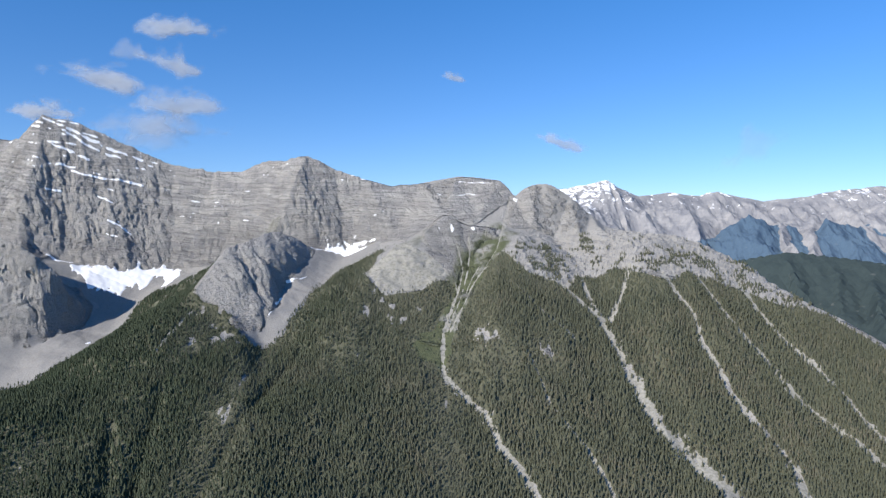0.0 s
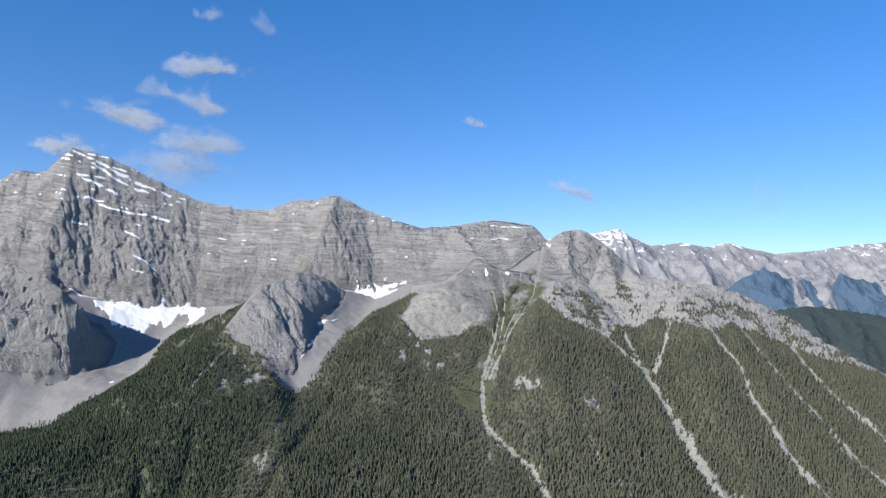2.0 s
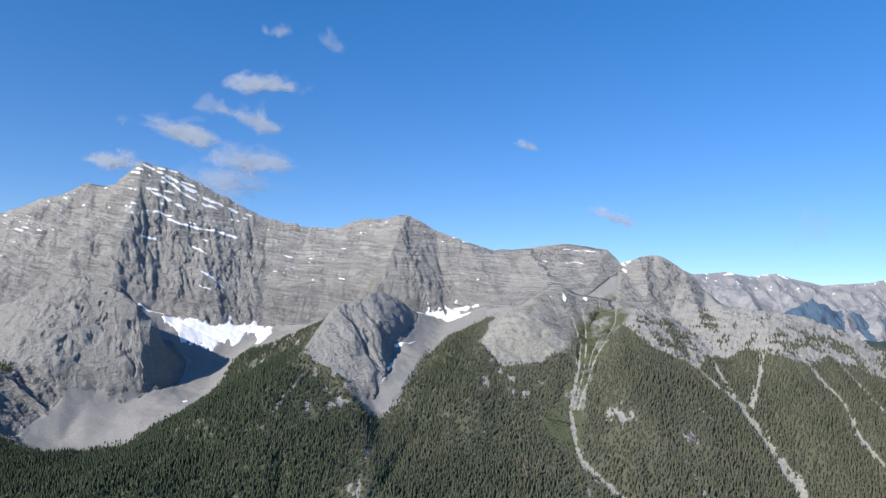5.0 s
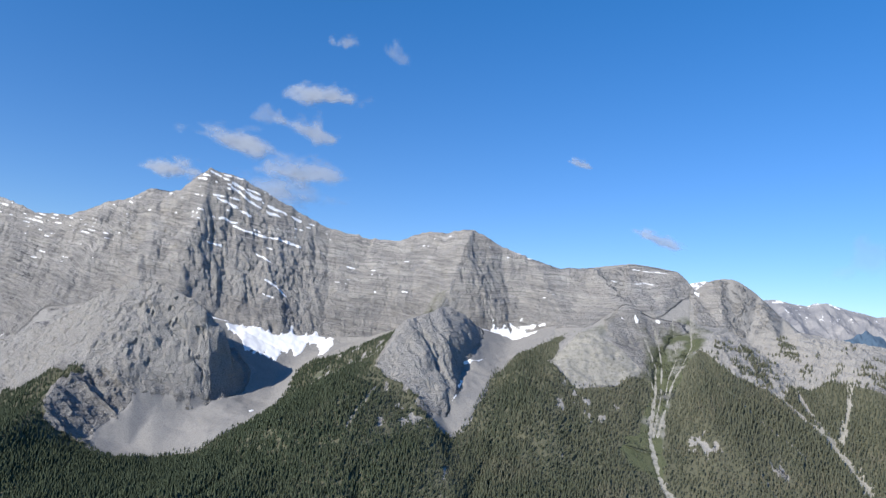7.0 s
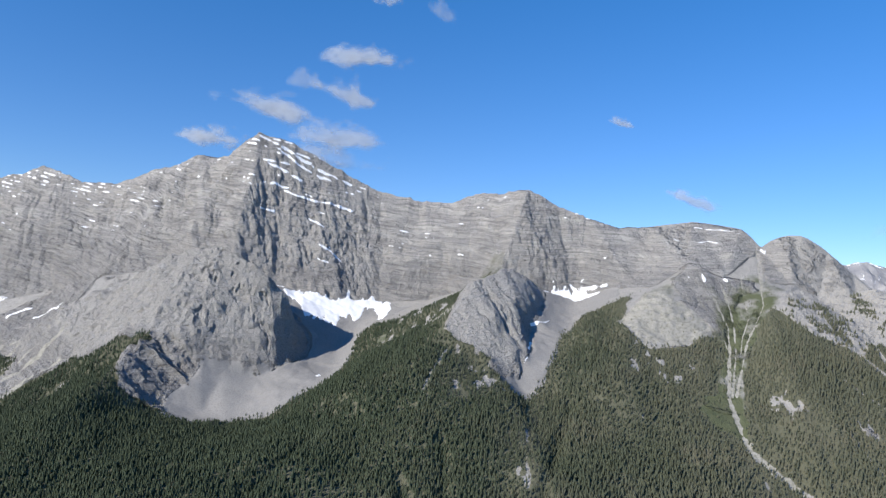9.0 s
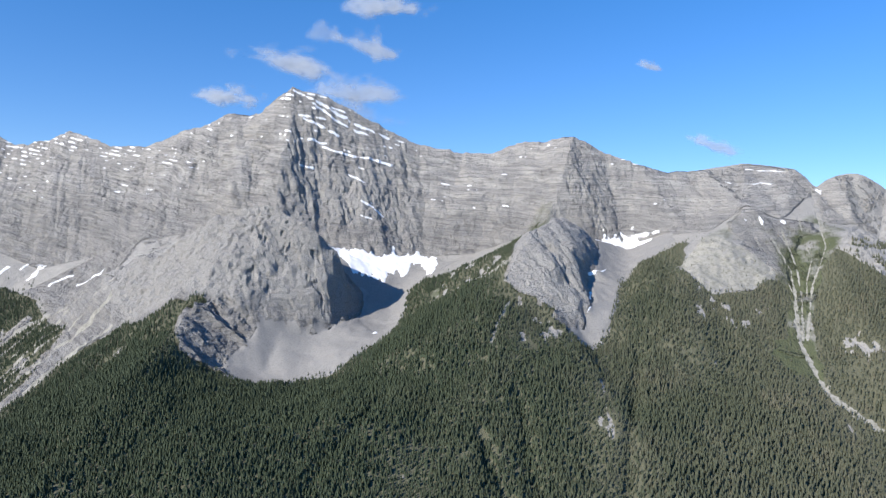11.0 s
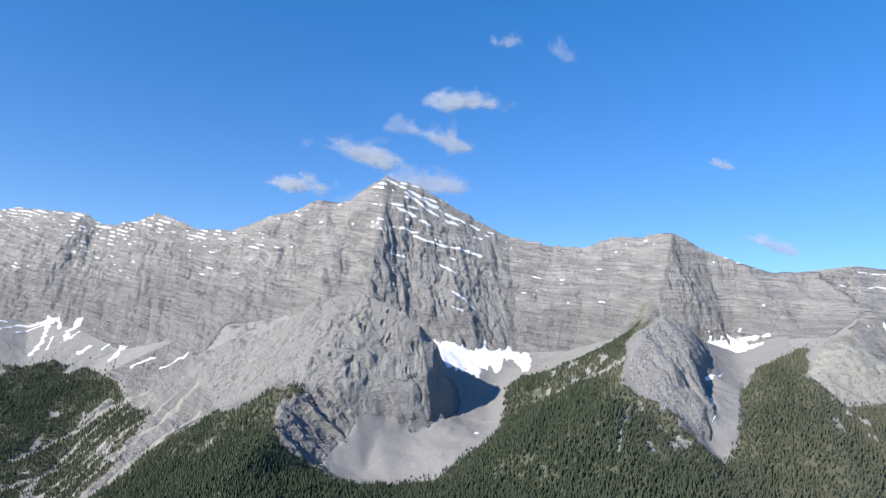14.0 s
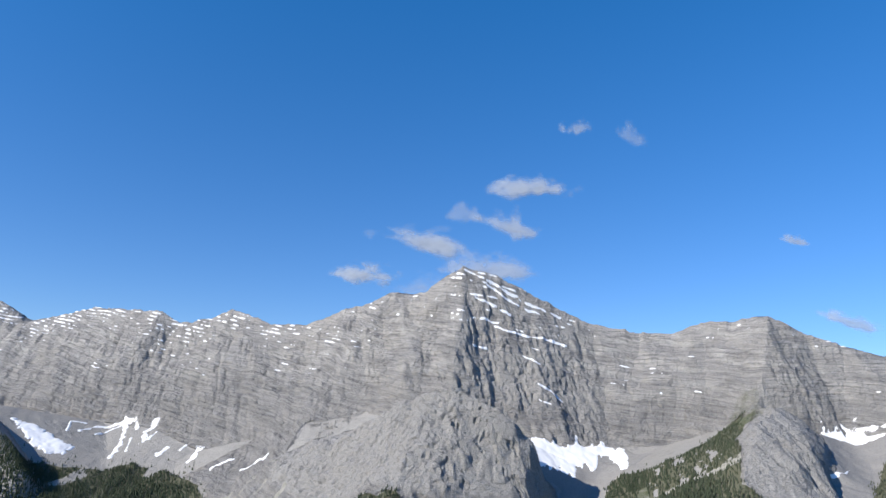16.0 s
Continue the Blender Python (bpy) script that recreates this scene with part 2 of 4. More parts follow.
def lay_land():
    """Heights over the grid: flat facets between the break lines."""
    from mathutils.geometry import delaunay_2d_cdt
    pts, zs, edges, index = [], [], [], {}
    for line in LINES + [[(-6500, -4500, 0), (6500, -4500, 0), (6500, 7000, 0), (-6500, 7000, 0)]]:
        ids = []
        for x, y, z in line:
            if (x, y) not in index:
                index[x, y] = len(pts)
                pts.append(Vector((x, y)))
                zs.append(z)
            ids.append(index[x, y])
        edges += [(a, b) for a, b in zip(ids, ids[1:]) if a != b]
    out, _, tris, orig, _, _ = delaunay_2d_cdt(pts, edges, [], 0, 0.01)
    oz = []
    for v, o in zip(out, orig):
        oz.append(zs[o[0]] if o else zs[min(range(len(pts)), key=lambda i: (pts[i] - v).length)])
    land = np.zeros((len(GY), len(GX)))
    for tri in tris:
        (x1, y1), (x2, y2), (x3, y3) = (out[i] for i in tri)
        i0, i1 = np.searchsorted(GX, min(x1, x2, x3)), np.searchsorted(GX, max(x1, x2, x3), "right")
        j0, j1 = np.searchsorted(GY, min(y1, y2, y3)), np.searchsorted(GY, max(y1, y2, y3), "right")
        if i0 >= i1 or j0 >= j1:
            continue
        X, Y = np.meshgrid(GX[i0:i1], GY[j0:j1])
        det = (y2 - y3) * (x1 - x3) + (x3 - x2) * (y1 - y3)
        if abs(det) < 1e-9:
            continue
        a = ((y2 - y3) * (X - x3) + (x3 - x2) * (Y - y3)) / det
        b = ((y3 - y1) * (X - x3) + (x1 - x3) * (Y - y3)) / det
        c = 1 - a - b
        ok = (a > -1e-6) & (b > -1e-6) & (c > -1e-6)
        z = a * oz[tri[0]] + b * oz[tri[1]] + c * oz[tri[2]]
        land[j0:j1, i0:i1] = np.where(ok, z, land[j0:j1, i0:i1])
    return land


def blurred(a, times):
    for _ in range(times):
        p = np.pad(a, 1, mode="edge")
        a = (p[:-2, 1:-1] + p[2:, 1:-1] + p[1:-1, :-2] + p[1:-1, 2:] + 4 * p[1:-1, 1:-1]) / 8
    return a


XX, YY = np.meshgrid(GX, GY)
LAND = lay_land()


# ---- materials ----
class Nodes:
    """A short hand for node materials."""

    def __init__(self, name):
        self.mat = bpy.data.materials.new(name)
        self.mat.use_nodes = True
        self.tree = self.mat.node_tree
        self.tree.nodes.clear()
        self.pos = self.node("ShaderNodeNewGeometry").outputs["Position"]

    def node(self, kind, **values):
        n = self.tree.nodes.new(kind)
        for key, value in values.items():
            if key == "operation":
                n.operation = value
            elif key == "data_type":
                n.data_type = value
            elif key == "blend_type":
                n.blend_type = value
        return n

    def link(self, a, b):
        self.tree.links.new(a, b)

    def put(self, socket, value):
        if isinstance(value, bpy.types.NodeSocket):
            self.link(value, socket)
        elif isinstance(value, tuple) and len(value) == 3 and socket.type == "RGBA":
            socket.default_value = (*value, 1)
        else:
            socket.default_value = value

    def noise(self, scale=(1, 1, 1), detail=4.0, rough=0.55, warp=0.0, source=None):
        m = self.node("ShaderNodeMapping")
        self.put(m.inputs["Vector"], source or self.pos)
        m.inputs["Scale"].default_value = scale
        n = self.node("ShaderNodeTexNoise")
        n.inputs["Scale"].default_value = 1.0
        n.inputs["Detail"].default_value = detail
        n.inputs["Roughness"].default_value = rough
        n.inputs["Distortion"].default_value = warp
        self.link(m.outputs[0], n.inputs["Vector"])
        return n.outputs[0]

    def ramp(self, value, lo, hi, to_lo=0.0, to_hi=1.0):
        n = self.node("ShaderNodeMapRange")
        n.interpolation_type = "SMOOTHSTEP"
        for key, v in (("Value", value), ("From Min", lo), ("From Max", hi), ("To Min", to_lo), ("To Max", to_hi)):
            self.put(n.inputs[key], v)
        return n.outputs[0]

    def math(self, op, a, b=0.0):
        n = self.node("ShaderNodeMath", operation=op)
        self.put(n.inputs[0], a)
        self.put(n.inputs[1], b)
        return n.outputs[0]

    def mix(self, f, a, b, kind="MIX"):
        n = self.node("ShaderNodeMix", data_type="RGBA", blend_type=kind)
        self.put(n.inputs[0], f)
        self.put(n.inputs[6], a)
        self.put(n.inputs[7], b)
        return n.outputs[2]

    def attribute(self, name):
        n = self.node("ShaderNodeAttribute")
        n.attribute_name = name
        return n.outputs["Fac"]

    def bump(self, height, strength=0.6, distance=1.0, normal=None):
        n = self.node("ShaderNodeBump")
        n.inputs["Strength"].default_value = strength
        n.inputs["Distance"].default_value = distance
        self.put(n.inputs["Height"], height)
        if normal is not None:
            self.link(normal, n.inputs["Normal"])
        return n.outputs[0]

    def surface(self, colour, roughness=0.9, normal=None, specular=0.2):
        p = self.node("ShaderNodeBsdfPrincipled")
        self.put(p.inputs["Base Color"], colour)
        self.put(p.inputs["Roughness"], roughness)
        p.inputs["Specular IOR Level"].default_value = specular
        if normal is not None:
            self.link(normal, p.inputs["Normal"])
        o = self.node("ShaderNodeOutputMaterial")
        self.link(p.outputs[0], o.inputs[0])
        return self.mat


def land_material():
    """Bedded grey limestone, scree, grass and forest floor, by what covers the ground."""
    n = Nodes("mountain_land")
    xyz = n.node("ShaderNodeSeparateXYZ")
    n.link(n.pos, xyz.inputs[0])
    # the beds keep their colour along the whole wall
    level = n.attribute("bed")
    bedvec = n.node("ShaderNodeCombineXYZ")
    n.put(bedvec.inputs[0], n.math("MULTIPLY", xyz.outputs[0], 0.010))
    n.put(bedvec.inputs[1], n.math("MULTIPLY", xyz.outputs[1], 0.010))
    n.put(bedvec.inputs[2], level)
    beds = n.noise((1, 1, 0.075), 4.0, 0.62, source=bedvec.outputs[0])
    fine = n.noise((1.6, 1.6, 0.24), 4.0, 0.7, source=bedvec.outputs[0])
    seam = n.noise((2.2, 2.2, 0.42), 2.0, 0.5, source=bedvec.outputs[0])
    runnel = n.noise((0.11, 0.11, 0.012), 5.0, 0.62, 0.6)
    stain = n.noise((0.009, 0.009, 0.009), 5.0, 0.6)
    grain = n.noise((0.35, 0.35, 0.35), 5.0, 0.65)
    chips = n.noise((0.8, 0.8, 0.55), 4.0, 0.7, 0.5)
    crack = n.noise((0.075, 0.075, 0.05), 6.0, 0.7, 0.8)
    rock = n.mix(n.ramp(beds, 0.36, 0.64), (0.262, 0.257, 0.254), (0.425, 0.412, 0.390))
    rock = n.mix(n.ramp(fine, 0.53, 0.60, 0.0, 0.62), rock, (0.135, 0.134, 0.139))
    rock = n.mix(n.ramp(seam, 0.56, 0.62, 0.0, 0.45), rock, (0.120, 0.120, 0.125))
    rock = n.mix(n.ramp(seam, 0.44, 0.36, 0.0, 0.40), rock, (0.420, 0.412, 0.396))
    rock = n.mix(n.ramp(runnel, 0.56, 0.72, 0.0, 0.28), rock, (0.150, 0.151, 0.160))
    rock = n.mix(n.ramp(stain, 0.42, 0.68, 0.0, 0.45), rock, (0.312, 0.298, 0.276))
    rock = n.mix(n.ramp(grain, 0.4, 0.72, 0.0, 0.25), rock, (0.389, 0.384, 0.373))
    rock = n.mix(n.ramp(crack, 0.58, 0.67, 0.0, 0.25), rock, (0.150, 0.150, 0.156))
    # an older, darker unit at the foot of the walls
    rock = n.mix(n.ramp(n.math("ADD", xyz.outputs[2], n.math("MULTIPLY", stain, 120.0)), 620.0, 500.0, 0.0, 0.40), rock, (0.135, 0.134, 0.136))
    # massive rock of the buttresses: no beds, dark clefts
    cleft = n.noise((0.07, 0.07, 0.05), 6.0, 0.72, 1.2)
    block = n.mix(n.noise((0.018, 0.018, 0.018), 6.0, 0.68), (0.275, 0.270, 0.262), (0.380, 0.370, 0.352))
    block = n.mix(n.ramp(cleft, 0.56, 0.63, 0.0, 0.55), block, (0.150, 0.150, 0.156))
    block = n.mix(n.ramp(grain, 0.4, 0.72, 0.0, 0.35), block, (0.405, 0.400, 0.389))
    rock = n.mix(n.attribute("blocky"), rock, block)
    rock = n.mix(n.ramp(chips, 0.53, 0.61, 0.0, 0.52), rock, (0.140, 0.140, 0.146))
    rock = n.mix(n.ramp(chips, 0.46, 0.36, 0.0, 0.42), rock, (0.480, 0.470, 0.450))
    scree = n.mix(n.noise((0.02, 0.02, 0.02), 6.0, 0.65), (0.335, 0.326, 0.308), (0.246, 0.240, 0.229))
    scree = n.mix(n.ramp(grain, 0.4, 0.7, 0.0, 0.45), scree, (0.193, 0.190, 0.183))
    scree = n.mix(n.ramp(crack, 0.56, 0.66, 0.0, 0.45), scree, (0.150, 0.148, 0.146))
    grass = n.mix(n.noise((0.045, 0.045, 0.045), 6.0, 0.68), (0.064, 0.080, 0.040), (0.116, 0.122, 0.076))
    floor = n.mix(n.noise((0.06, 0.06, 0.06), 5.0, 0.6), (0.086, 0.092, 0.062), (0.128, 0.125, 0.088))
    ragged = n.math("MULTIPLY", n.math("SUBTRACT", n.noise((0.055, 0.055, 0.055), 5.0, 0.65), 0.5), 0.9)
    is_rock = n.ramp(n.math("ADD", n.attribute("rock"), ragged), 0.35, 0.65)
    is_grass = n.ramp(n.math("ADD", n.attribute("grass"), ragged), 0.28, 0.85)
    is_wood = n.ramp(n.math("ADD", n.attribute("wood"), ragged), 0.38, 0.62)
    colour = n.mix(is_rock, scree, rock)
    colour = n.mix(is_grass, colour, grass)
    colour = n.mix(is_wood, colour, floor)
    relief = n.math("ADD", n.math("MULTIPLY", crack, 2.8), n.math("ADD", n.math("MULTIPLY", beds, 1.6), n.math("MULTIPLY", fine, 1.2)))
    relief = n.math("MULTIPLY", relief, n.math("ADD", n.math("MULTIPLY", is_rock, 0.85), 0.15))
    relief = n.math("ADD", relief, n.math("ADD", n.math("MULTIPLY", grain, 0.8), n.math("MULTIPLY", n.math("MULTIPLY", chips, is_rock), 0.9)))
    return n.surface(colour, 0.92, n.bump(relief, 1.0, 2.8), 0.15)


def rubble_material(name, a, b, dark, size=0.25):
    n = Nodes(name)
    stones = n.noise((size, size, size), 6.0, 0.75)
    broad = n.noise((0.025, 0.025, 0.025), 4.0, 0.6)
    c = n.mix(broad, a, b)
    c = n.mix(n.ramp(stones, 0.42, 0.68, 0.0, 0.7), c, dark)
    return n.surface(c, 0.93, n.bump(stones, 0.7, 0.8), 0.15)


def snow_material():
    n = Nodes("old_snow")
    c = n.mix(n.noise((0.05, 0.05, 0.05), 5.0, 0.6), (0.74, 0.76, 0.79), (0.86, 0.87, 0.88))
    c = n.mix(n.ramp(n.noise((0.2, 0.2, 0.2), 4.0), 0.6, 0.8, 0.0, 0.35), c, (0.45, 0.44, 0.42))
    return n.surface(c, 0.6, n.bump(n.noise((0.3, 0.3, 0.3), 4.0), 0.3, 0.6), 0.3)


def foliage_material(name, dark, light, dry, island=True):
    """Needles: each tree differs a little, and stands differ from place to place."""
    n = Nodes(name)
    if island:
        rnd = n.node("ShaderNodeNewGeometry").outputs["Random Per Island"]
    else:
        rnd = n.node("ShaderNodeObjectInfo").outputs["Random"]
    stand = n.noise((0.013, 0.013, 0.013), 4.0, 0.6)
    c = n.mix(rnd, dark, light)
    c = n.mix(n.math("MULTIPLY", n.ramp(stand, 0.42, 0.66), n.ramp(rnd, 0.25, 0.9)), c, dry)
    # needles turn darker towards the west, the change broken up by noise
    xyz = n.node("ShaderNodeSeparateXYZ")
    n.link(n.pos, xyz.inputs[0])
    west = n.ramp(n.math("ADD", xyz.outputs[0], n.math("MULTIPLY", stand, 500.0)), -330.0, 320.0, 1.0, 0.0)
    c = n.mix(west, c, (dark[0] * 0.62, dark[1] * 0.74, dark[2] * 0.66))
    needles = n.noise((1.6, 1.6, 1.6), 3.0, 0.7)
    c = n.mix(n.ramp(needles, 0.5, 0.75, 0.0, 0.15), c, (dark[0] * 0.5, dark[1] * 0.5, dark[2] * 0.5))
    mat = n.surface(c, 0.75, n.bump(needles, 0.5, 0.5), 0.15)
    # thin needles let some light through
    out = [x for x in n.tree.nodes if x.type == "OUTPUT_MATERIAL"][0]
    through_light = n.node("ShaderNodeBsdfTranslucent")
    n.put(through_light.inputs["Color"], c)
    both = n.node("ShaderNodeMixShader")
    both.inputs[0].default_value = 0.4
    n.link(out.inputs[0].links[0].from_socket, both.inputs[1])
    n.link(through_light.outputs[0], both.inputs[2])
    n.link(both.outputs[0], out.inputs[0])
    return mat


def far_material(name, rock_a, rock_b, wood, snow):
    """Distant rock above woods, with snow in its hollows; the colours passed in carry the haze."""
    n = Nodes(name)
    xyz = n.node("ShaderNodeSeparateXYZ")
    n.link(n.pos, xyz.inputs[0])
    rib = n.noise((0.012, 0.012, 0.006), 5.0, 0.65, 0.5)
    rock = n.mix(n.ramp(rib, 0.35, 0.65), rock_a, rock_b)
    band = n.noise((0.002, 0.002, 0.035), 4.0, 0.6)
    rock = n.mix(n.ramp(band, 0.45, 0.62, 0.0, 0.35), rock, rock_a)
    patch = n.noise((0.018, 0.018, 0.03), 4.0, 0.6)
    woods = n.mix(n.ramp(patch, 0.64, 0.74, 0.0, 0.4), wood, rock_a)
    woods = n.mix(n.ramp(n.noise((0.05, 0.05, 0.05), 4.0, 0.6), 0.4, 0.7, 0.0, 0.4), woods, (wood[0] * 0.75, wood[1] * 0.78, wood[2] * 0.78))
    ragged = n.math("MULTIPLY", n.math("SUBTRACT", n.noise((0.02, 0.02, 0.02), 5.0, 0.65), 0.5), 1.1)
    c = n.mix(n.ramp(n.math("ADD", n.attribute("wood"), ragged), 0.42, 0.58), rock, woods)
    streak = n.noise((0.022, 0.022, 0.022), 5.0, 0.72, 0.6)
    # deepest on the western summit, thin further east
    depth = n.math("ADD", n.ramp(xyz.outputs[2], snow, snow + 150, 0.0, 0.10), n.ramp(xyz.outputs[0], 1250.0, 900.0, 0.0, 0.07))
    snowy = n.math("MULTIPLY", n.ramp(n.math("ADD", streak, depth), 0.64, 0.68), n.ramp(xyz.outputs[2], snow - 70, snow + 20))
    c = n.mix(snowy, c, (0.85, 0.87, 0.9))
    return n.surface(c, 0.95, n.bump(rib, 0.8, 10.0), 0.1)


def cloud_material():
    """Vapour: as thick as the sheet's own density says."""
    n = Nodes("cloud_vapour")
    p = n.node("ShaderNodeBsdfDiffuse")
    p.inputs["Color"].default_value = (0.56, 0.59, 0.63, 1)
    q = n.node("ShaderNodeBsdfTranslucent")
    q.inputs["Color"].default_value = (0.54, 0.57, 0.61, 1)
    m = n.node("ShaderNodeMixShader")
    m.inputs[0].default_value = 0.5
    n.link(p.outputs[0], m.inputs[1])
    n.link(q.outputs[0], m.inputs[2])
    clear = n.node("ShaderNodeBsdfTransparent")
    w = n.node("ShaderNodeMixShader")
    shape = n.noise((0.03, 0.03, 0.05), 4.0, 0.6)
    n.put(w.inputs[0], n.math("MULTIPLY", n.attribute("vapour"), n.ramp(shape, 0.2, 0.7, 0.85, 1.0)))
    n.link(clear.outputs[0], w.inputs[1])
    n.link(m.outputs[0], w.inputs[2])
    o = n.node("ShaderNodeOutputMaterial")
    n.link(w.outputs[0], o.inputs[0])
    return n.mat


LAND_MAT = land_material()
DEBRIS = rubble_material("slide_debris", (0.330, 0.320, 0.292), (0.240, 0.235, 0.208), (0.120, 0.120, 0.090), 0.22)
SCREE = rubble_material("scree", (0.272, 0.266, 0.257), (0.222, 0.218, 0.212), (0.158, 0.155, 0.151), 0.45)
SNOW = snow_material()
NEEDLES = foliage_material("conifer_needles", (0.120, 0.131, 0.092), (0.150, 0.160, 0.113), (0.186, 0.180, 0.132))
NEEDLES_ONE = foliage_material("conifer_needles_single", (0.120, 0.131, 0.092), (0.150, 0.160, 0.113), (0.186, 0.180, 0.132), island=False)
BARK = rubble_material("bark", (0.10, 0.08, 0.06), (0.07, 0.055, 0.045), (0.04, 0.035, 0.03), 3.0)


# ---- what covers the land, in plan ----
WOOD_WEST = [(-1170, 300), (-1150, 800), (-1120, 1000), (-1100, 1074), (-1088, 1118), (-1033, 1129), (-1000, 1136), (-923, 1086), (-872, 1076), (-841, 1074), (-868, 1054),
             (-852, 1005), (-833, 982), (-802, 992), (-771, 1000), (-742, 984), (-714, 1004), (-680, 1034), (-644, 1042), (-625, 1055), (-606, 1089), (-588, 1107),
             (-574, 1148), (-568, 1205), (-572, 1280), (-545, 1298), (-470, 1295), (-420, 1310), (-372, 1385), (-350, 1392), (-368, 1325), (-388, 1248), (-398, 1185),
             (-404, 1140), (-413, 1104), (-392, 1092), (-368, 1088), (-345, 1078), (-319, 1070), (-299, 1062), (-283, 1067), (-283, 300)]
WOOD_MIDDLE = [(-283, 300), (-283, 1067), (-269, 1087), (-256, 1110), (-243, 1143), (-226, 1218), (-196, 1277), (-162, 1287), (-123, 1302), (-108, 1290), (-122, 1262),
               (-144, 1221), (-114, 1187), (-99, 1177), (-42, 1196), (-16, 1214), (10, 1226), (20, 1206), (4, 1162), (-10, 1120), (-38, 1074), (-14, 1046), (4, 1020), (40, 300)]
WOOD_EAST = [(4, 300), (4, 1020), (10, 1060), (16, 1108), (36, 1157), (64, 1212), (90, 1249), (112, 1276), (126, 1240), (153, 1214), (194, 1214), (222, 1204), (244, 1236), (265, 1241),
             (287, 1245), (317, 1241), (344, 1227), (380, 1212), (411, 1214), (446, 1226), (478, 1229), (519, 1228), (555, 1218), (587, 1203), (612, 1196), (680, 1190),
             (780, 1130), (900, 1050), (1500, 800), (1500, 300)]
WOOD_VALLEY = [(-2000, 700), (-1760, 1240), (-1640, 1270), (-1560, 1325), (-1470, 1372), (-1380, 1362), (-1300, 1325), (-1225, 1262), (-1150, 1195), (-1110, 1120),
               (-1150, 1000), (-1150, 700)]
BALD = [(120, 1215), (128, 1295), (175, 1380), (290, 1385), (400, 1385), (520, 1360), (620, 1290), (680, 1195), (600, 1180), (520, 1215), (350, 1215), (222, 1190)]
WALL_FOOT = [(-165, 1402), (-120, 1345), (-75, 1318), (-20, 1350), (10, 1372), (10, 1400), (-98, 1420)]
GRASS = [(0, 1335), (45, 1350), (120, 1372), (150, 1345), (128, 1290), (105, 1245), (50, 1180), (24, 1114), (0, 1046), (-40, 1070), (-22, 1115), (-6, 1188), (8, 1247), (20, 1290)]
RIDGE_GRASS = [(-105, 1292), (-60, 1335), (0, 1378), (25, 1352), (-15, 1292), (-68, 1262)]
MEADOW = [(-575, 1200), (-568, 1275), (-520, 1268), (-500, 1225), (-540, 1180)]
GROOVE = [(-362, 1200), (-344, 1172), (-327, 1151), (-310, 1141), (-298, 1130)]
SPUR = [(-1800, 1290), (-1720, 1268), (-1640, 1240), (-1575, 1212)]
MEADOW_LOW = [(-52, 1078), (-40, 1100), (-8, 1118), (0, 1060), (-14, 1040), (-40, 1046)]
KNOLL = [(-300, 1330), (-395, 1270), (-385, 1400), (-345, 1420)]
BUTTRESS_WEST = [(-1140, 1300), (-1105, 1215), (-1000, 1140), (-900, 1095), (-850, 1078), (-800, 1078), (-765, 1097), (-735, 1112), (-692, 1128), (-664, 1148), (-642, 1190),
                 (-645, 1250), (-780, 1290), (-960, 1310), (-1060, 1335)]
BUTTRESS_MIDDLE = [(-404, 1138), (-398, 1190), (-374, 1260), (-350, 1340), (-330, 1390), (-285, 1385), (-250, 1330), (-266, 1240), (-280, 1200), (-280, 1140), (-298, 1098),
                   (-316, 1082), (-345, 1076), (-372, 1090), (-410, 1106)]
CRAG = [(-841, 1076), (-872, 1054), (-850, 1004), (-831, 982), (-802, 994), (-775, 1002), (-784, 1038), (-768, 1060), (-776, 1088), (-813, 1090)]
SCREE_WEST = [(-775, 1000), (-742, 980), (-714, 1000), (-680, 1030), (-644, 1040), (-622, 1055), (-605, 1089), (-586, 1107), (-572, 1148), (-568, 1205), (-572, 1285),
              (-530, 1330), (-500, 1385), (-560, 1406), (-600, 1388), (-645, 1360), (-674, 1348), (-712, 1345), (-700, 1280), (-640, 1255), (-636, 1195), (-662, 1146), (-692, 1124), (-735, 1108),
              (-765, 1093), (-772, 1060), (-786, 1036)]
SCREE_MIDDLE = [(-281, 1068), (-268, 1087), (-254, 1110), (-241, 1143), (-224, 1218), (-194, 1277), (-160, 1287), (-125, 1330), (-118, 1362), (-200, 1393), (-250, 1378),
                (-252, 1330), (-264, 1240), (-278, 1200), (-278, 1140), (-295, 1098), (-310, 1080), (-318, 1072), (-304, 1064)]
SCREE_BARE = [(-144, 1221), (-111, 1263), (-84, 1300), (-40, 1275), (0, 1250), (12, 1237), (-2, 1217), (-42, 1198), (-99, 1179), (-114, 1187)]
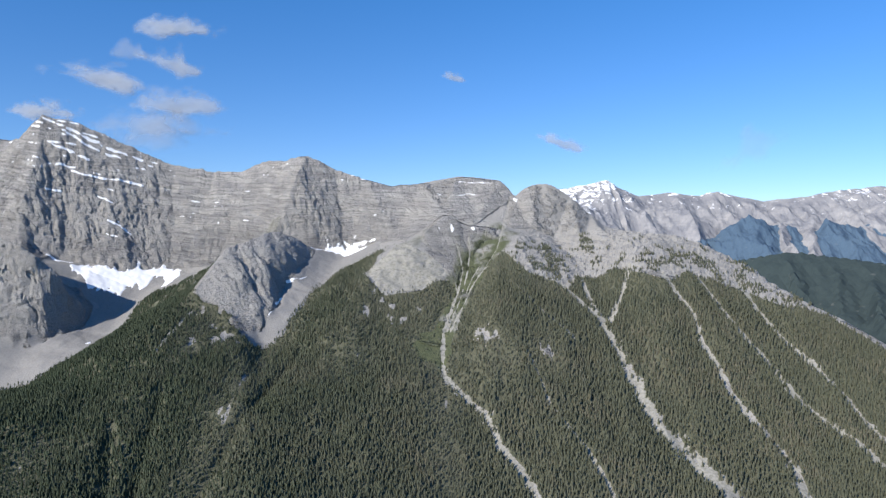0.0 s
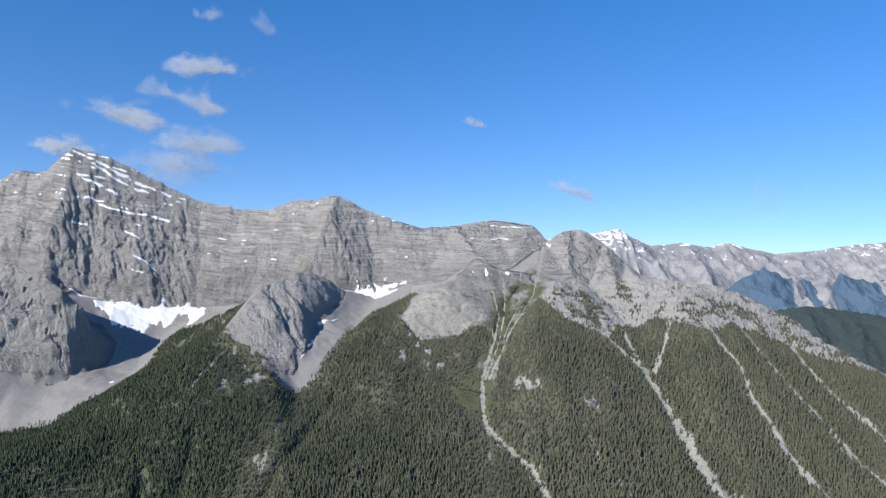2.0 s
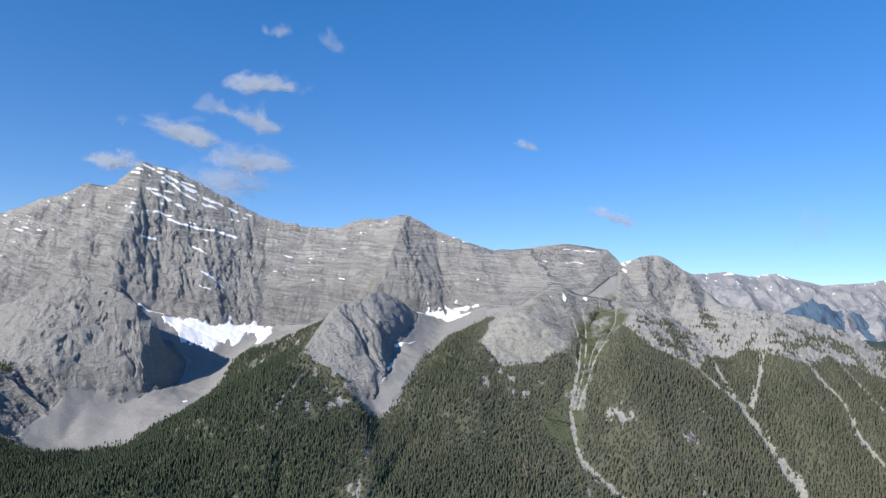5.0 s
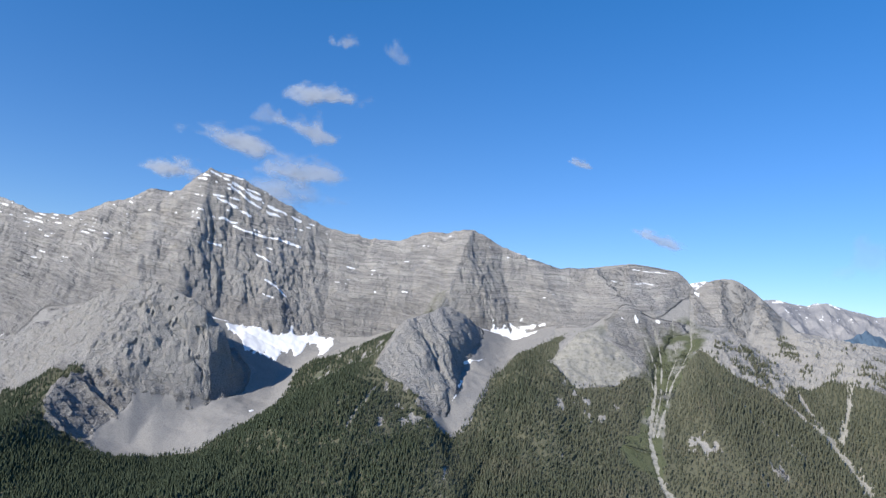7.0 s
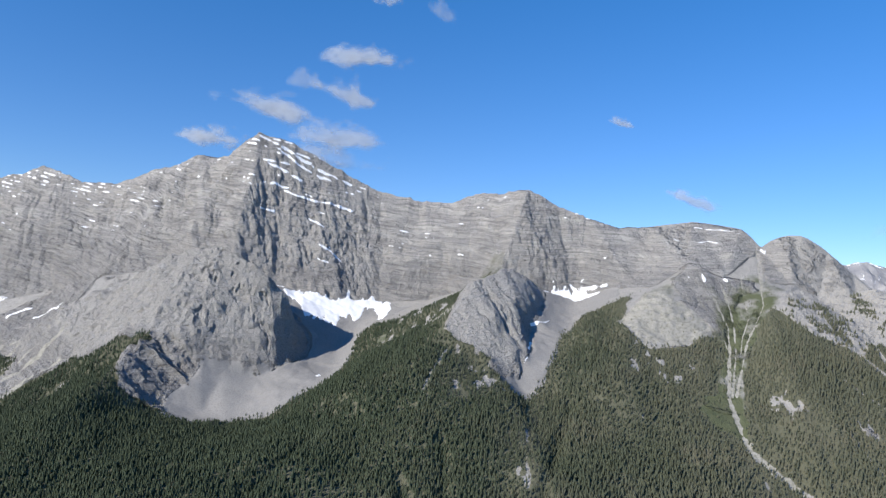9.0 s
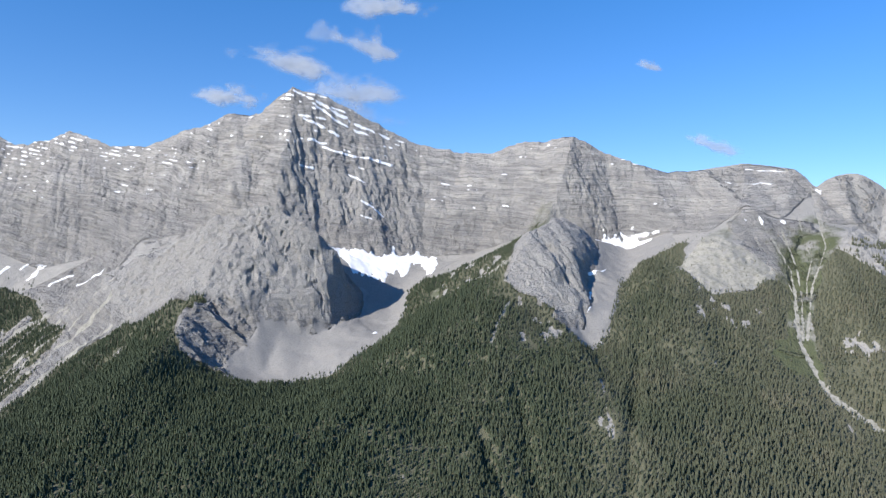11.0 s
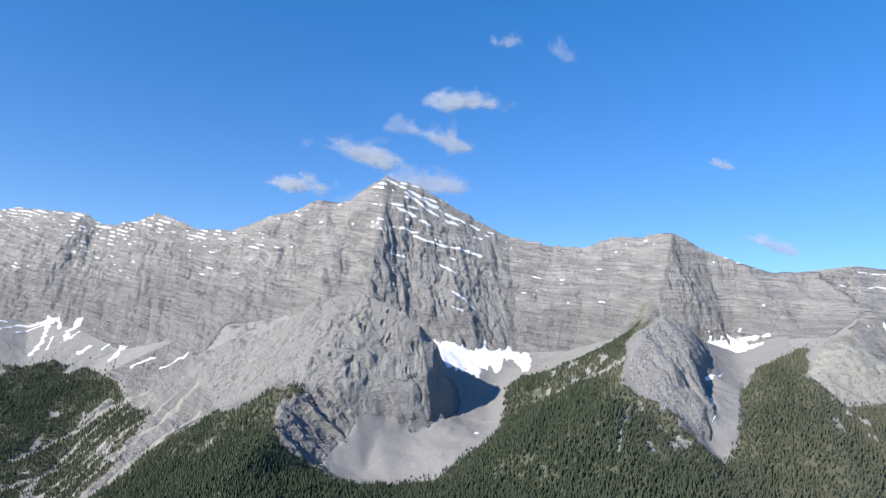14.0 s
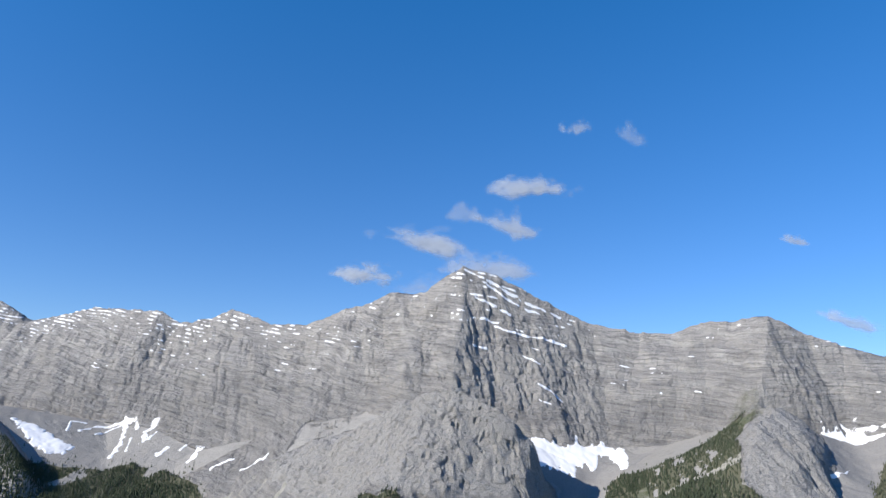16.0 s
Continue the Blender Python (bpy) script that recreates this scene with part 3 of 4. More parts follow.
# slide tracks: line in plan, half width at the top and at the bottom
TRACKS = [
    ([(12, 1344), (30, 1302), (37, 1254), (26, 1202), (10, 1151), (1, 1114), (0, 1051), (2, 1024), (29, 991), (61, 956), (67, 934), (76, 900), (96, 871), (111, 850), (120, 810)], 0.8, 6.2),
    ([(51, 1346), (51, 1295), (46, 1252), (34, 1199), (18, 1151), (5, 1114)], 0.9, 1.4),
    ([(143, 1458), (120, 1361), (102, 1287), (79, 1250), (56, 1217), (30, 1160), (10, 1114)], 1.0, 1.6),
    ([(88, 1362), (78, 1310), (74, 1268), (52, 1228), (40, 1196)], 0.7, 1.0),
    ([(-20, 1338), (2, 1300), (22, 1250), (24, 1205)], 0.6, 1.0),
    ([(130, 1072), (148, 1003), (153, 959), (168, 931), (192, 892), (201, 865), (211, 832), (220, 790)], 1.0, 3.4),
    ([(129, 1182), (155, 1155), (180, 1131), (215, 1100)], 1.4, 1.6),
    ([(208, 1213), (233, 1187), (266, 1153), (283, 1106), (293, 1042), (304, 992), (316, 951), (330, 923), (349, 890), (368, 863), (390, 820)], 3.2, 19.0),
    ([(252, 1240), (258, 1185), (275, 1151)], 3.4, 4.4),
    ([(340, 1240), (332, 1224), (313, 1190), (285, 1153)], 2.5, 3.9),
    ([(396, 1225), (411, 1184), (427, 1146), (423, 1109), (432, 1062), (436, 1020), (455, 983), (474, 942), (480, 910), (474, 877), (482, 830)], 3.1, 6.7),
    ([(460, 1232), (478, 1179), (496, 1129), (517, 1092), (538, 1042), (562, 1005), (587, 976), (612, 937), (650, 890)], 3.0, 5.6),
    ([(540, 1250), (552, 1188), (573, 1130), (599, 1090), (623, 1037), (630, 1005), (639, 980), (670, 930)], 3.1, 6.1),
    ([(-1120, 1240), (-1180, 1190), (-1205, 1110), (-1235, 1040)], 2.6, 3.0),
    ([(-1060, 1190), (-1130, 1140), (-1150, 1060), (-1160, 980)], 4.0, 3.0),
    ([(-490, 1200), (-462, 1202), (-440, 1190), (-418, 1167), (-400, 1148)], 3.6, 5.3),
    ([(-1110, 1268), (-1180, 1292), (-1235, 1262), (-1262, 1210), (-1266, 1165), (-1261, 1099)], 2.2, 3.0),
    ([(-400, 1078), (-412, 1030), (-420, 985)], 1.9, 1.6),
    ([(-1150, 1262), (-1212, 1222), (-1252, 1135), (-1292, 1050)], 3.0, 5.0), ([(-1090, 1215), (-1160, 1166), (-1178, 1086), (-1200, 1000)], 3.0, 5.0),
    ([(-1180, 1290), (-1262, 1262), (-1310, 1190), (-1330, 1120)], 2.5, 4.0), ([(-1030, 1150), (-1085, 1112), (-1105, 1050)], 2.4, 3.6),
]
# small bare spots in the woods: place and radius
SPOTS = [(-521, 1224, 12), (-500, 1208, 13), (-476, 1208, 12), (-440, 1218, 11), (-424, 1230, 10), (68, 1091, 11), (84, 1078, 6), (166, 1065, 8), (90, 1050, 5), (-160, 1024, 6), (-135, 1042, 5), (-291, 887, 5), (-340, 1050, 9), (-362, 1068, 7), (-350, 1036, 6), (-322, 1048, 6), (-120, 1165, 7), (-85, 1150, 7), (-70, 1130, 9), (-40, 1150, 8),
         (-100, 1165, 10), (-470, 1270, 10), (-450, 1265, 8), (-430, 1255, 7), (-497, 1275, 7), (-490, 780, 4), (480, 840, 5), (-960, 1060, 6), (-1020, 1075, 7), (-1352, 1254, 9), (-1327, 1172, 8), (-1402, 1171, 7), (-1454, 1174, 8), (-1301, 1246, 7), (-361, 1080, 9), (-386, 1086, 8), (-378, 1015, 6), (-127, 1126, 7), (-90, 1128, 9), (-350, 1060, 8)]
# dark draws in the western woods
DRAWS = [[(-421, 850), (-412, 816), (-389, 775), (-370, 700)], [(-384, 915), (-376, 863), (-363, 801), (-354, 759), (-345, 690)], [(-540, 900), (-560, 830), (-585, 740)], [(-225, 1060), (-240, 980), (-262, 880), (-280, 760)]]


def smooth(lo, hi, v):
    s = np.clip((v - lo) / (hi - lo), 0, 1)
    return s * s * (3 - 2 * s)


def track_field(x, y):
    """How deep inside a slide track a place lies: 1 on its line, 0 at its edge."""
    best = np.full(np.shape(x), -9.0)
    for line, top, foot in TRACKS:
        d, along = line_field(x, y, line)
        best = np.maximum(best, 1 - d / (top + (foot - top) * along))
    return best


def wood_field(x, y):
    ragged = 9 * fbm(x, y, 40, 3, 61)
    f = np.maximum(np.maximum(ring_field(x, y, WOOD_WEST), ring_field(x, y, WOOD_MIDDLE)), ring_field(x, y, WOOD_EAST))
    f = np.maximum(f, np.minimum(ring_field(x, y, WOOD_VALLEY), 40 * (fbm(x, y * 0.7, 90, 3, 77) + 0.62)))
    f = np.minimum(f, 8 * fbm(x, y, 16, 3, 65) + 2 - ring_field(x, y, MEADOW_LOW))
    for sx, sy, r in SPOTS:
        f = np.minimum(f, np.hypot(x - sx, (y - sy) * 0.6) * 1.1 + 1.5 * r * fbm(x, y * 0.6, 7, 3, 63) - 0.4 * r)
    return f + ragged * np.clip((60 - np.abs(f)) / 60, 0, 1) * 0.6


def shape_land():
    sharp = blurred(LAND, max(1, int(9 / STEP)))
    near = (XX > -2600) & (XX < 1000) & (YY > 500) & (YY < 1900)
    wood = np.where(near, smooth(-5, 5, wood_field(XX, YY)), ((YY < 1150) & (sharp < 330)) * 1.0)
    knob = smooth(-4, 12, np.maximum(ring_field(XX, YY, BUTTRESS_WEST), ring_field(XX, YY, BUTTRESS_MIDDLE)))
    spur_d = np.where(near, line_field(XX, YY, SPUR)[0], 999)
    spur = smooth(46, 34, spur_d)
    knob = np.maximum(knob, spur)
    wood = wood * (1 - spur)
    crag = smooth(-3, 5, ring_field(XX, YY, CRAG))
    scree = smooth(-4, 6, np.maximum(np.maximum(ring_field(XX, YY, SCREE_WEST), ring_field(XX, YY, SCREE_MIDDLE)), ring_field(XX, YY, SCREE_BARE)))
    soft = np.maximum(np.maximum(wood, scree), smooth(-20, 20, ring_field(XX, YY, GRASS)))
    soft = blurred(np.clip(soft + smooth(-10, 20, ring_field(XX, YY, BALD)), 0, 1) * (1 - knob) * (1 - crag) * (1 - smooth(0.7, 1.0, blurred(np.hypot(*np.gradient(sharp, GY, GX)), 12))), 12)
    base = sharp + (blurred(sharp, int(480 / STEP ** 2) + 5) - sharp) * soft
    base = base + smooth(0, 10, ring_field(XX, YY, BUTTRESS_MIDDLE)) * 0.6 * (blurred(base, 40) - base) + 34 * np.exp(-(spur_d / 26) ** 2)
    gy, gx = np.gradient(base, GY, GX)
    slope = blurred(np.hypot(gx, gy), 6)
    rock = np.maximum(smooth(0.58, 0.85, slope) * (1 - wood), knob)
    rock = np.maximum(rock * (1 - scree), crag)
    stony = smooth(165, 200, XX) * smooth(1360, 1390, YY)
    rock = np.maximum(blurred(rock * (1 - 0.6 * stony), 14), crag)
    bald = np.maximum(smooth(-5, 15, ring_field(XX, YY, BALD)), smooth(-4, 8, ring_field(XX, YY, SCREE_BARE)))
    rock = np.maximum(rock * (1 - 0.8 * bald), smooth(-6, 14, ring_field(XX, YY, WALL_FOOT)))
    grass = smooth(-26, -6, ring_field(XX, YY, MEADOW_LOW)) + smooth(-22, 22, ring_field(XX, YY, GRASS)) * (1.0 - 0.42 * smooth(1240, 1350, YY) + 0.40 * fbm(XX, YY, 38, 4, 67)) + 0.8 * smooth(-5, 10, ring_field(XX, YY, MEADOW)) + 0.5 * smooth(-15, 20, ring_field(XX, YY, RIDGE_GRASS)) + 0.75 * smooth(-5, 10, ring_field(XX, YY, KNOLL))
    crest = np.full(XX.shape, 1e9)
    for line in (CREST_WEST, CREST_EAST):
        crest = np.minimum(crest, line_field(XX, YY, [(x, y) for x, y, _ in line])[0])
    hold = 0.22 + 0.78 * smooth(0, 55, crest)
    big = rock * (1 - knob) * (1 - crag)
    h = base.copy()
    # the faces are pushed out and in along their normals
    gy, gx = np.gradient(blurred(base, 5), GY, GX)
    gx, gy = blurred(gx, 5), blurred(gy, 5)
    length = np.sqrt(1 + gx * gx + gy * gy)
    bed = bed_level(XX, YY, base)
    east = smooth(-850, -825, XX) * smooth(-540, -620, XX)
    second = smooth(-325, -305, XX) * smooth(-150, -230, XX)
    west = smooth(-840, -880, XX)
    middle = np.clip(1 - east - second - west, 0, 1) * (1 - 0.75 * smooth(140, 190, XX))
    along = XX + 0.35 * YY
    push = big * hold * (east * (3.0 * billow(along + 0.25 * base, base, 30, 3, 3, 4.0) + 1.5 * knobs(XX, YY, base, 12, 3, 9))
                         + second * (2.6 * billow(along + 0.2 * base, base, 30, 3, 5, 4.0) + 1.0 * knobs(XX, YY, base, 11, 2, 9))
                         + west * (3.8 * billow(along + 0.15 * base, base, 62, 3, 7, 2.4) + 1.7 * billow(along, base, 24, 2, 8, 3.0) + 0.5 * knobs(XX, YY, base, 10, 2, 9))
                         + middle * (1.7 * billow(along, base, 45, 3, 11, 2.5) + 0.4 * knobs(XX, YY, base, 12, 2, 9)))
    # ledges along the beds: each riser leans out to a brow, then steps back
    broken = 0.5 + 0.5 * np.clip(2.0 * fbm(XX, base * 2.5, 50, 3, 43), -1, 1)
    for period, deep, seed in ((23.0, 2.2, 41), (9.0, 1.7, 42)):
        fr = bed / period - np.floor(bed / period)
        saw = np.where(fr < 0.8, fr / 0.8, (1 - fr) / 0.2) - 0.5
        push += big * smooth(2, 40, crest) * deep * saw * (0.15 + 0.95 * broken) * (1 - 0.55 * east - 0.3 * second + 0.3 * west)
    # blocky buttresses with pockets and clefts
    pocket = smooth(0.30, 0.62, value_noise3(XX / 11 + base / 26, YY / 15, base / 26, 71) + 0.6 * value_noise3(XX / 5, YY / 6, base / 8, 73))
    pocket *= smooth(-830, -770, XX) * smooth(-500, -560, XX) + 0.25
    low = smooth(-560, -480, XX)
    push += knob * (1 - crag) * smooth(0, 14, np.maximum(ring_field(XX, YY, BUTTRESS_WEST), ring_field(XX, YY, BUTTRESS_MIDDLE))) * (
        (1 - low) * (2.6 * knobs(XX, YY, base, 36, 3, 23) + smooth(3.4, 2.0, slope) * 1.2 * knobs(XX, YY, base, 9.5, 2, 29) - 3.4 * pocket)
        + low * (2.6 * billow(XX * 0.9 + base * 0.55, base - 0.4 * XX, 27, 3, 25, 3.5) + 0.6 * knobs(XX, YY, base, 9, 2, 29)))
    groove = np.exp(-((np.where(near, line_field(XX, YY, GROOVE)[0], 99) + 3 * fbm(XX, YY, 14, 2, 37)) / 4) ** 2)
    push -= knob * 4.0 * groove
    push += crag * (5.0 * ridged(XX * 0.62 + base * 0.8 + 4 * fbm(XX, YY, 30, 2, 39), YY * 0.15, 12.0, 2, 31) + 1.2 * knobs(XX, YY, base, 8, 2, 35) - 1)
    px, py = XX - gx / length * push, YY - gy / length * push
    h += push / length
    # small towers along the skyline
    h += big * (1 - smooth(0, 45, crest)) * 2.6 * ridged(XX, YY * 0.3, 26, 3, 17)
    # wooded ribs and draws, rubble, open ground
    h += wood * (5.5 * ridged(XX, YY * 0.22, 95, 2, 51) + 1.5 * fbm(XX, YY, 24, 2, 53))
    for line in DRAWS:
        dd, _ = line_field(XX, YY, line)
        h -= np.where(near, 7 * np.exp(-(dd / 8) ** 2), 0) * wood
    q = (h + 4 * fbm(XX, YY, 60, 2, 47)) / 13
    h += bald * (1 - wood) * 13 * (0.45 + 0.35 * fbm(XX, YY, 50, 2, 48)) * (smooth(0.35, 0.75, q - np.floor(q)) - (q - np.floor(q)))
    h += bald * (1 - wood) * (2.2 * fbm(XX, YY * 0.8, 34, 4, 57) + 1.6 * ridged(XX, YY, 11, 3, 58))
    q = (h + 0.1 * XX + 3 * fbm(XX, YY, 40, 2, 46)) / 5
    h += bald * (1 - wood) * 5 * (0.5 + 0.5 * fbm(XX, YY, 30, 2, 45)) * (smooth(0.3, 0.7, q - np.floor(q)) - (q - np.floor(q)))
    h += (1 - rock) * (1 - wood) * 0.8 * fbm(XX, YY, 14, 3, 59)
    d = track_field(XX, YY)
    h -= np.where(near, 2.2 * smooth(-0.8, 0.6, d), 0)
    wood = wood * (1 - np.where(near, smooth(-0.4, 0.2, d), 0))
    bedless = np.maximum(knob, 0.75 * east * smooth(-0.6, 0.2, fbm(XX, base, 90, 3, 49)) * (YY > 1330))
    return h, rock, wood, np.clip(grass, 0, 1) * (1 - 0.4 * rock), bedless, px, py, bed


H, ROCK, WOODED, GRASSY, KNOB, PX, PY, BED = shape_land()


def sample(a, x, y):
    """A grid's value at any place."""
    i = np.clip(np.searchsorted(GX, x, "right") - 1, 0, len(GX) - 2)
    j = np.clip(np.searchsorted(GY, y, "right") - 1, 0, len(GY) - 2)
    u = (x - GX[i]) / (GX[i + 1] - GX[i])
    v = (y - GY[j]) / (GY[j + 1] - GY[j])
    return (a[j, i] * (1 - u) + a[j, i + 1] * u) * (1 - v) + (a[j + 1, i] * (1 - u) + a[j + 1, i + 1] * u) * v


def mesh_of(name, verts, faces, material, smooth_faces=False, values=()):
    """A mesh object from arrays of corners and of faces with three or four corners each."""
    me = bpy.data.meshes.new(name)
    n = faces.shape[1]
    me.vertices.add(len(verts))
    me.vertices.foreach_set("co", np.ascontiguousarray(verts, np.float32).ravel())
    me.loops.add(faces.size)
    me.loops.foreach_set("vertex_index", np.ascontiguousarray(faces, np.int32).ravel())
    me.polygons.add(len(faces))
    me.polygons.foreach_set("loop_start", np.arange(0, faces.size, n, dtype=np.int32))
    me.polygons.foreach_set("use_smooth", np.full(len(faces), smooth_faces))
    me.update(calc_edges=True)
    for key, vals in values:
        me.attributes.new(key, "FLOAT", "POINT").data.foreach_set("value", np.ascontiguousarray(vals, np.float32).ravel())
    me.materials.append(material)
    return new(name, me)


def under(ob, thing):
    ob.parent = thing
    ob.matrix_parent_inverse = thing.matrix_world.inverted()
    return ob


def base_of(name, x, y, z):
    e = new(name)
    e.location = (x, y, z)
    e.empty_display_size = 1
    bpy.context.view_layer.update()
    return e


NY, NX = H.shape
LAND_V = np.stack([PX, PY, H], -1).reshape(-1, 3)
IDX = np.arange(NY * NX).reshape(NY, NX)
QUADS = np.stack([IDX[:-1, :-1], IDX[:-1, 1:], IDX[1:, 1:], IDX[1:, :-1]], -1).reshape(-1, 4)
CX, CY = XX.ravel()[QUADS].mean(1), YY.ravel()[QUADS].mean(1)
CZ = LAND_V[QUADS].mean(1)[:, 2]


def land_piece(name, mask, smooth_faces=False):
    """The part of the land that the mask picks, on corners of its own."""
    faces = QUADS[mask]
    used, back = np.unique(faces, return_inverse=True)
    vals = [(key, a.ravel()[used]) for key, a in (("rock", ROCK), ("wood", WOODED), ("grass", GRASSY), ("blocky", KNOB), ("bed", BED))]
    return mesh_of(name, LAND_V[used], back.reshape(faces.shape), LAND_MAT, smooth_faces, vals)


def on_faces(a):
    return a.ravel()[QUADS].mean(1)


F_ROCK, F_WOOD = on_faces(ROCK), on_faces(WOODED)
left = np.ones(len(QUADS), bool)


def take(mask):
    """Faces not yet given to any piece."""
    got = left & mask
    left[got] = False
    return got


# buttresses, crag and bald hill
part_west = take(ring_field(CX, CY, BUTTRESS_WEST) > 0)
part_mid = take(ring_field(CX, CY, BUTTRESS_MIDDLE) > 0)
part_crag = take(ring_field(CX, CY, CRAG) > 0)
part_bald = take((ring_field(CX, CY, BALD) > 0) & (F_WOOD < 0.5))
for mask, high, x, y, what in ((part_west, 425, -800, 1160, "huge pale grey limestone buttress standing before the cliffs"),
                               (part_mid, 450, -320, 1250, "pointed grey rock buttress above a scree fan")):
    thing = base_of("rock_buttress", x, y, 300)
    tagged(thing, what, "buttress")
    under(land_piece("summit_dome", mask & (CZ > high)), thing)
    under(land_piece("shoulder", mask & (CZ <= high) & (CX < x - 60)), thing)
    under(land_piece("cliff_face", mask & (CZ <= high) & (CX >= x - 60)), thing)
tagged(land_piece("rock_crag", part_crag), "dark jagged crag on the wooded spur", "crag")
tagged(land_piece("bald_hill", part_bald), "rounded bald hill of pale broken limestone", "hill")
# the chain: one mountain for each summit, split at the saddles
foot_y = np.interp(CX, [-2700, -1900, -1520, -1375, -1244, -1000, -830, -634, -570, -400, -345, -199, 0, 120, 225, 430], [1480, 1500, 1480, 1400, 1390, 1370, 1340, 1385, 1400, 1400, 1390, 1390, 1360, 1345, 1370, 1400])
chain = (CY > foot_y) & (CY < 2100) & (CX > -2900) & (CX < 430)
for x0, x1, what in ((-2900, -1243, "long grey mountain wall streaked with snow"), (-1243, -500, "highest grey limestone peak with snowy ledges"),
                     (-500, -111, "pointed grey limestone peak with banded cliffs"), (-111, 154, "flat-topped grey mountain with banded cliffs"),
                     (154, 430, "rounded grey mountain with stony slopes")):
    m = take(chain & (CX >= x0) & (CX < x1))
    top = np.interp(CX, [p[0] for p in CREST_WEST + CREST_EAST[1:]], [p[2] for p in CREST_WEST + CREST_EAST[1:]])
    thing = base_of("mountain", (x0 + x1) / 2, 1500, 300)
    tagged(thing, what, "mountain")
    high = m & (CZ > top - 45)
    low = m & (F_ROCK < 0.45) & ~high
    under(land_piece("summit_ridge", high), thing)
    under(land_piece("cliff_face", m & ~high & ~low), thing)
    if low.any():
        under(land_piece("scree_apron", low, True), thing)
tagged(land_piece("ground", left, True), "wooded mountain slopes with grey scree and valley floor", "ground", kind="structure")


# ---- sheets that lie on the land: scree, slides, snow ----
def sheet(name, box, step, field, thick, material, rough=0.0, keep=-0.5, grow=0.0, step_y=None, out=0.0):
    """A layer that lies on the land where field is above nought and runs out under it at the edge."""
    x0, y0, x1, y1 = box
    xs, ys = np.arange(x0, x1 + step, step), np.arange(y0, y1 + step, step_y or step)
    X, Y = np.meshgrid(xs, ys)
    Z = sample(H, X, Y)
    f = field(X, Y, Z)
    Z = Z + thick * np.clip(f, -1, 1) + grow + rough * np.clip(f + 0.4, 0, 1) * fbm(X, Y, 6, 3, 71)
    idx = np.arange(X.size).reshape(X.shape)
    q = np.stack([idx[:-1, :-1], idx[:-1, 1:], idx[1:, 1:], idx[1:, :-1]], -1).reshape(-1, 4)
    q = q[f.ravel()[q].max(1) > keep]
    if not len(q):
        return None
    used, back_ = np.unique(q, return_inverse=True)
    V = np.stack([sample(PX, X, Y), sample(PY, X, Y) - out, Z], -1).reshape(-1, 3)
    return mesh_of(name, V[used], back_.reshape(q.shape), material, True)


def box_of(ring, margin):
    xs, ys = [p[0] for p in ring], [p[1] for p in ring]
    return min(xs) - margin, min(ys) - margin, max(xs) + margin, max(ys) + margin


for ring, what in ((SCREE_WEST, "smooth grey scree bowl below the great buttress"), (SCREE_MIDDLE, "grey scree fan running down into the trees"),
                   (SCREE_BARE, "bare pale stony slope between the trees")):
    ob = sheet("scree_slope", box_of(ring, 12), 3.0, lambda x, y, z: (ring_field(x, y, ring) + 4 * fbm(x, y, 18, 3, 81)) / 3, 1.0, DEBRIS if ring is SCREE_BARE else SCREE, 0.9 if ring is SCREE_BARE else 0.3)
    tagged(ob, what, "scree", "scree slopes")
for line, top, foot in TRACKS:
    def on_track(x, y, z):
        d, along = line_field(x, y, line)
        w = top + (foot - top) * along
        ragged = 0.75 * fbm(x, y, 9, 3, 91) + 0.55 * fbm(x, y, 38, 2, 93) + 0.04
        return np.clip((1 - d / w) * 0.9 + ragged, -1, 1) - 1.5 * smooth(0.97, 1.0, along)
    ob = sheet("debris_track", box_of(line, foot * 2.5 + 6), 1.8, on_track, 1.1, DEBRIS, 0.5)
    tagged(ob, "pale stony slide track running down the wooded slope", "slide track", "slide tracks")

SNOWS = [
    ([(-735, 1330), (-711, 1347), (-674, 1350), (-645, 1364), (-598, 1394), (-576, 1408), (-564, 1411), (-545, 1406), (-525, 1363), (-540, 1374), (-546, 1318), (-558, 1372), (-579, 1378), (-590, 1356),
      (-594, 1330), (-605, 1340), (-617, 1326), (-622, 1293), (-636, 1304), (-654, 1292), (-672, 1284), (-700, 1305)], "large white snow field at the foot of the cliffs"),
    ([(-250, 1372), (-229, 1390), (-209, 1400), (-190, 1404), (-174, 1389), (-151, 1372), (-174, 1367), (-202, 1366), (-213, 1373), (-231, 1379), (-246, 1382)], "white snow patch above the scree fan"),
    ([(-608, 1140), (-604, 1160), (-597, 1172), (-599, 1140)], "small snow patch at the edge of the scree"),
    ([(-1760, 1350), (-1706, 1372), (-1642, 1360), (-1611, 1372), (-1606, 1345), (-1628, 1318), (-1662, 1318)], "white snow field below the long wall"),
    ([(148, 1450), (152, 1458), (160, 1452), (156, 1440)], "white snow patch in the notch"),
    ([(-12, 1340), (-9, 1345), (-5, 1338), (-6, 1332)], "small snow patch above the grassy gully"),
    ([(13, 1340), (16, 1347), (20, 1340), (18, 1333)], "small snow patch above the grassy gully"),
    ([(52, 1356), (56, 1363), (61, 1356), (58, 1350)], "small snow patch above the grassy gully"),
]
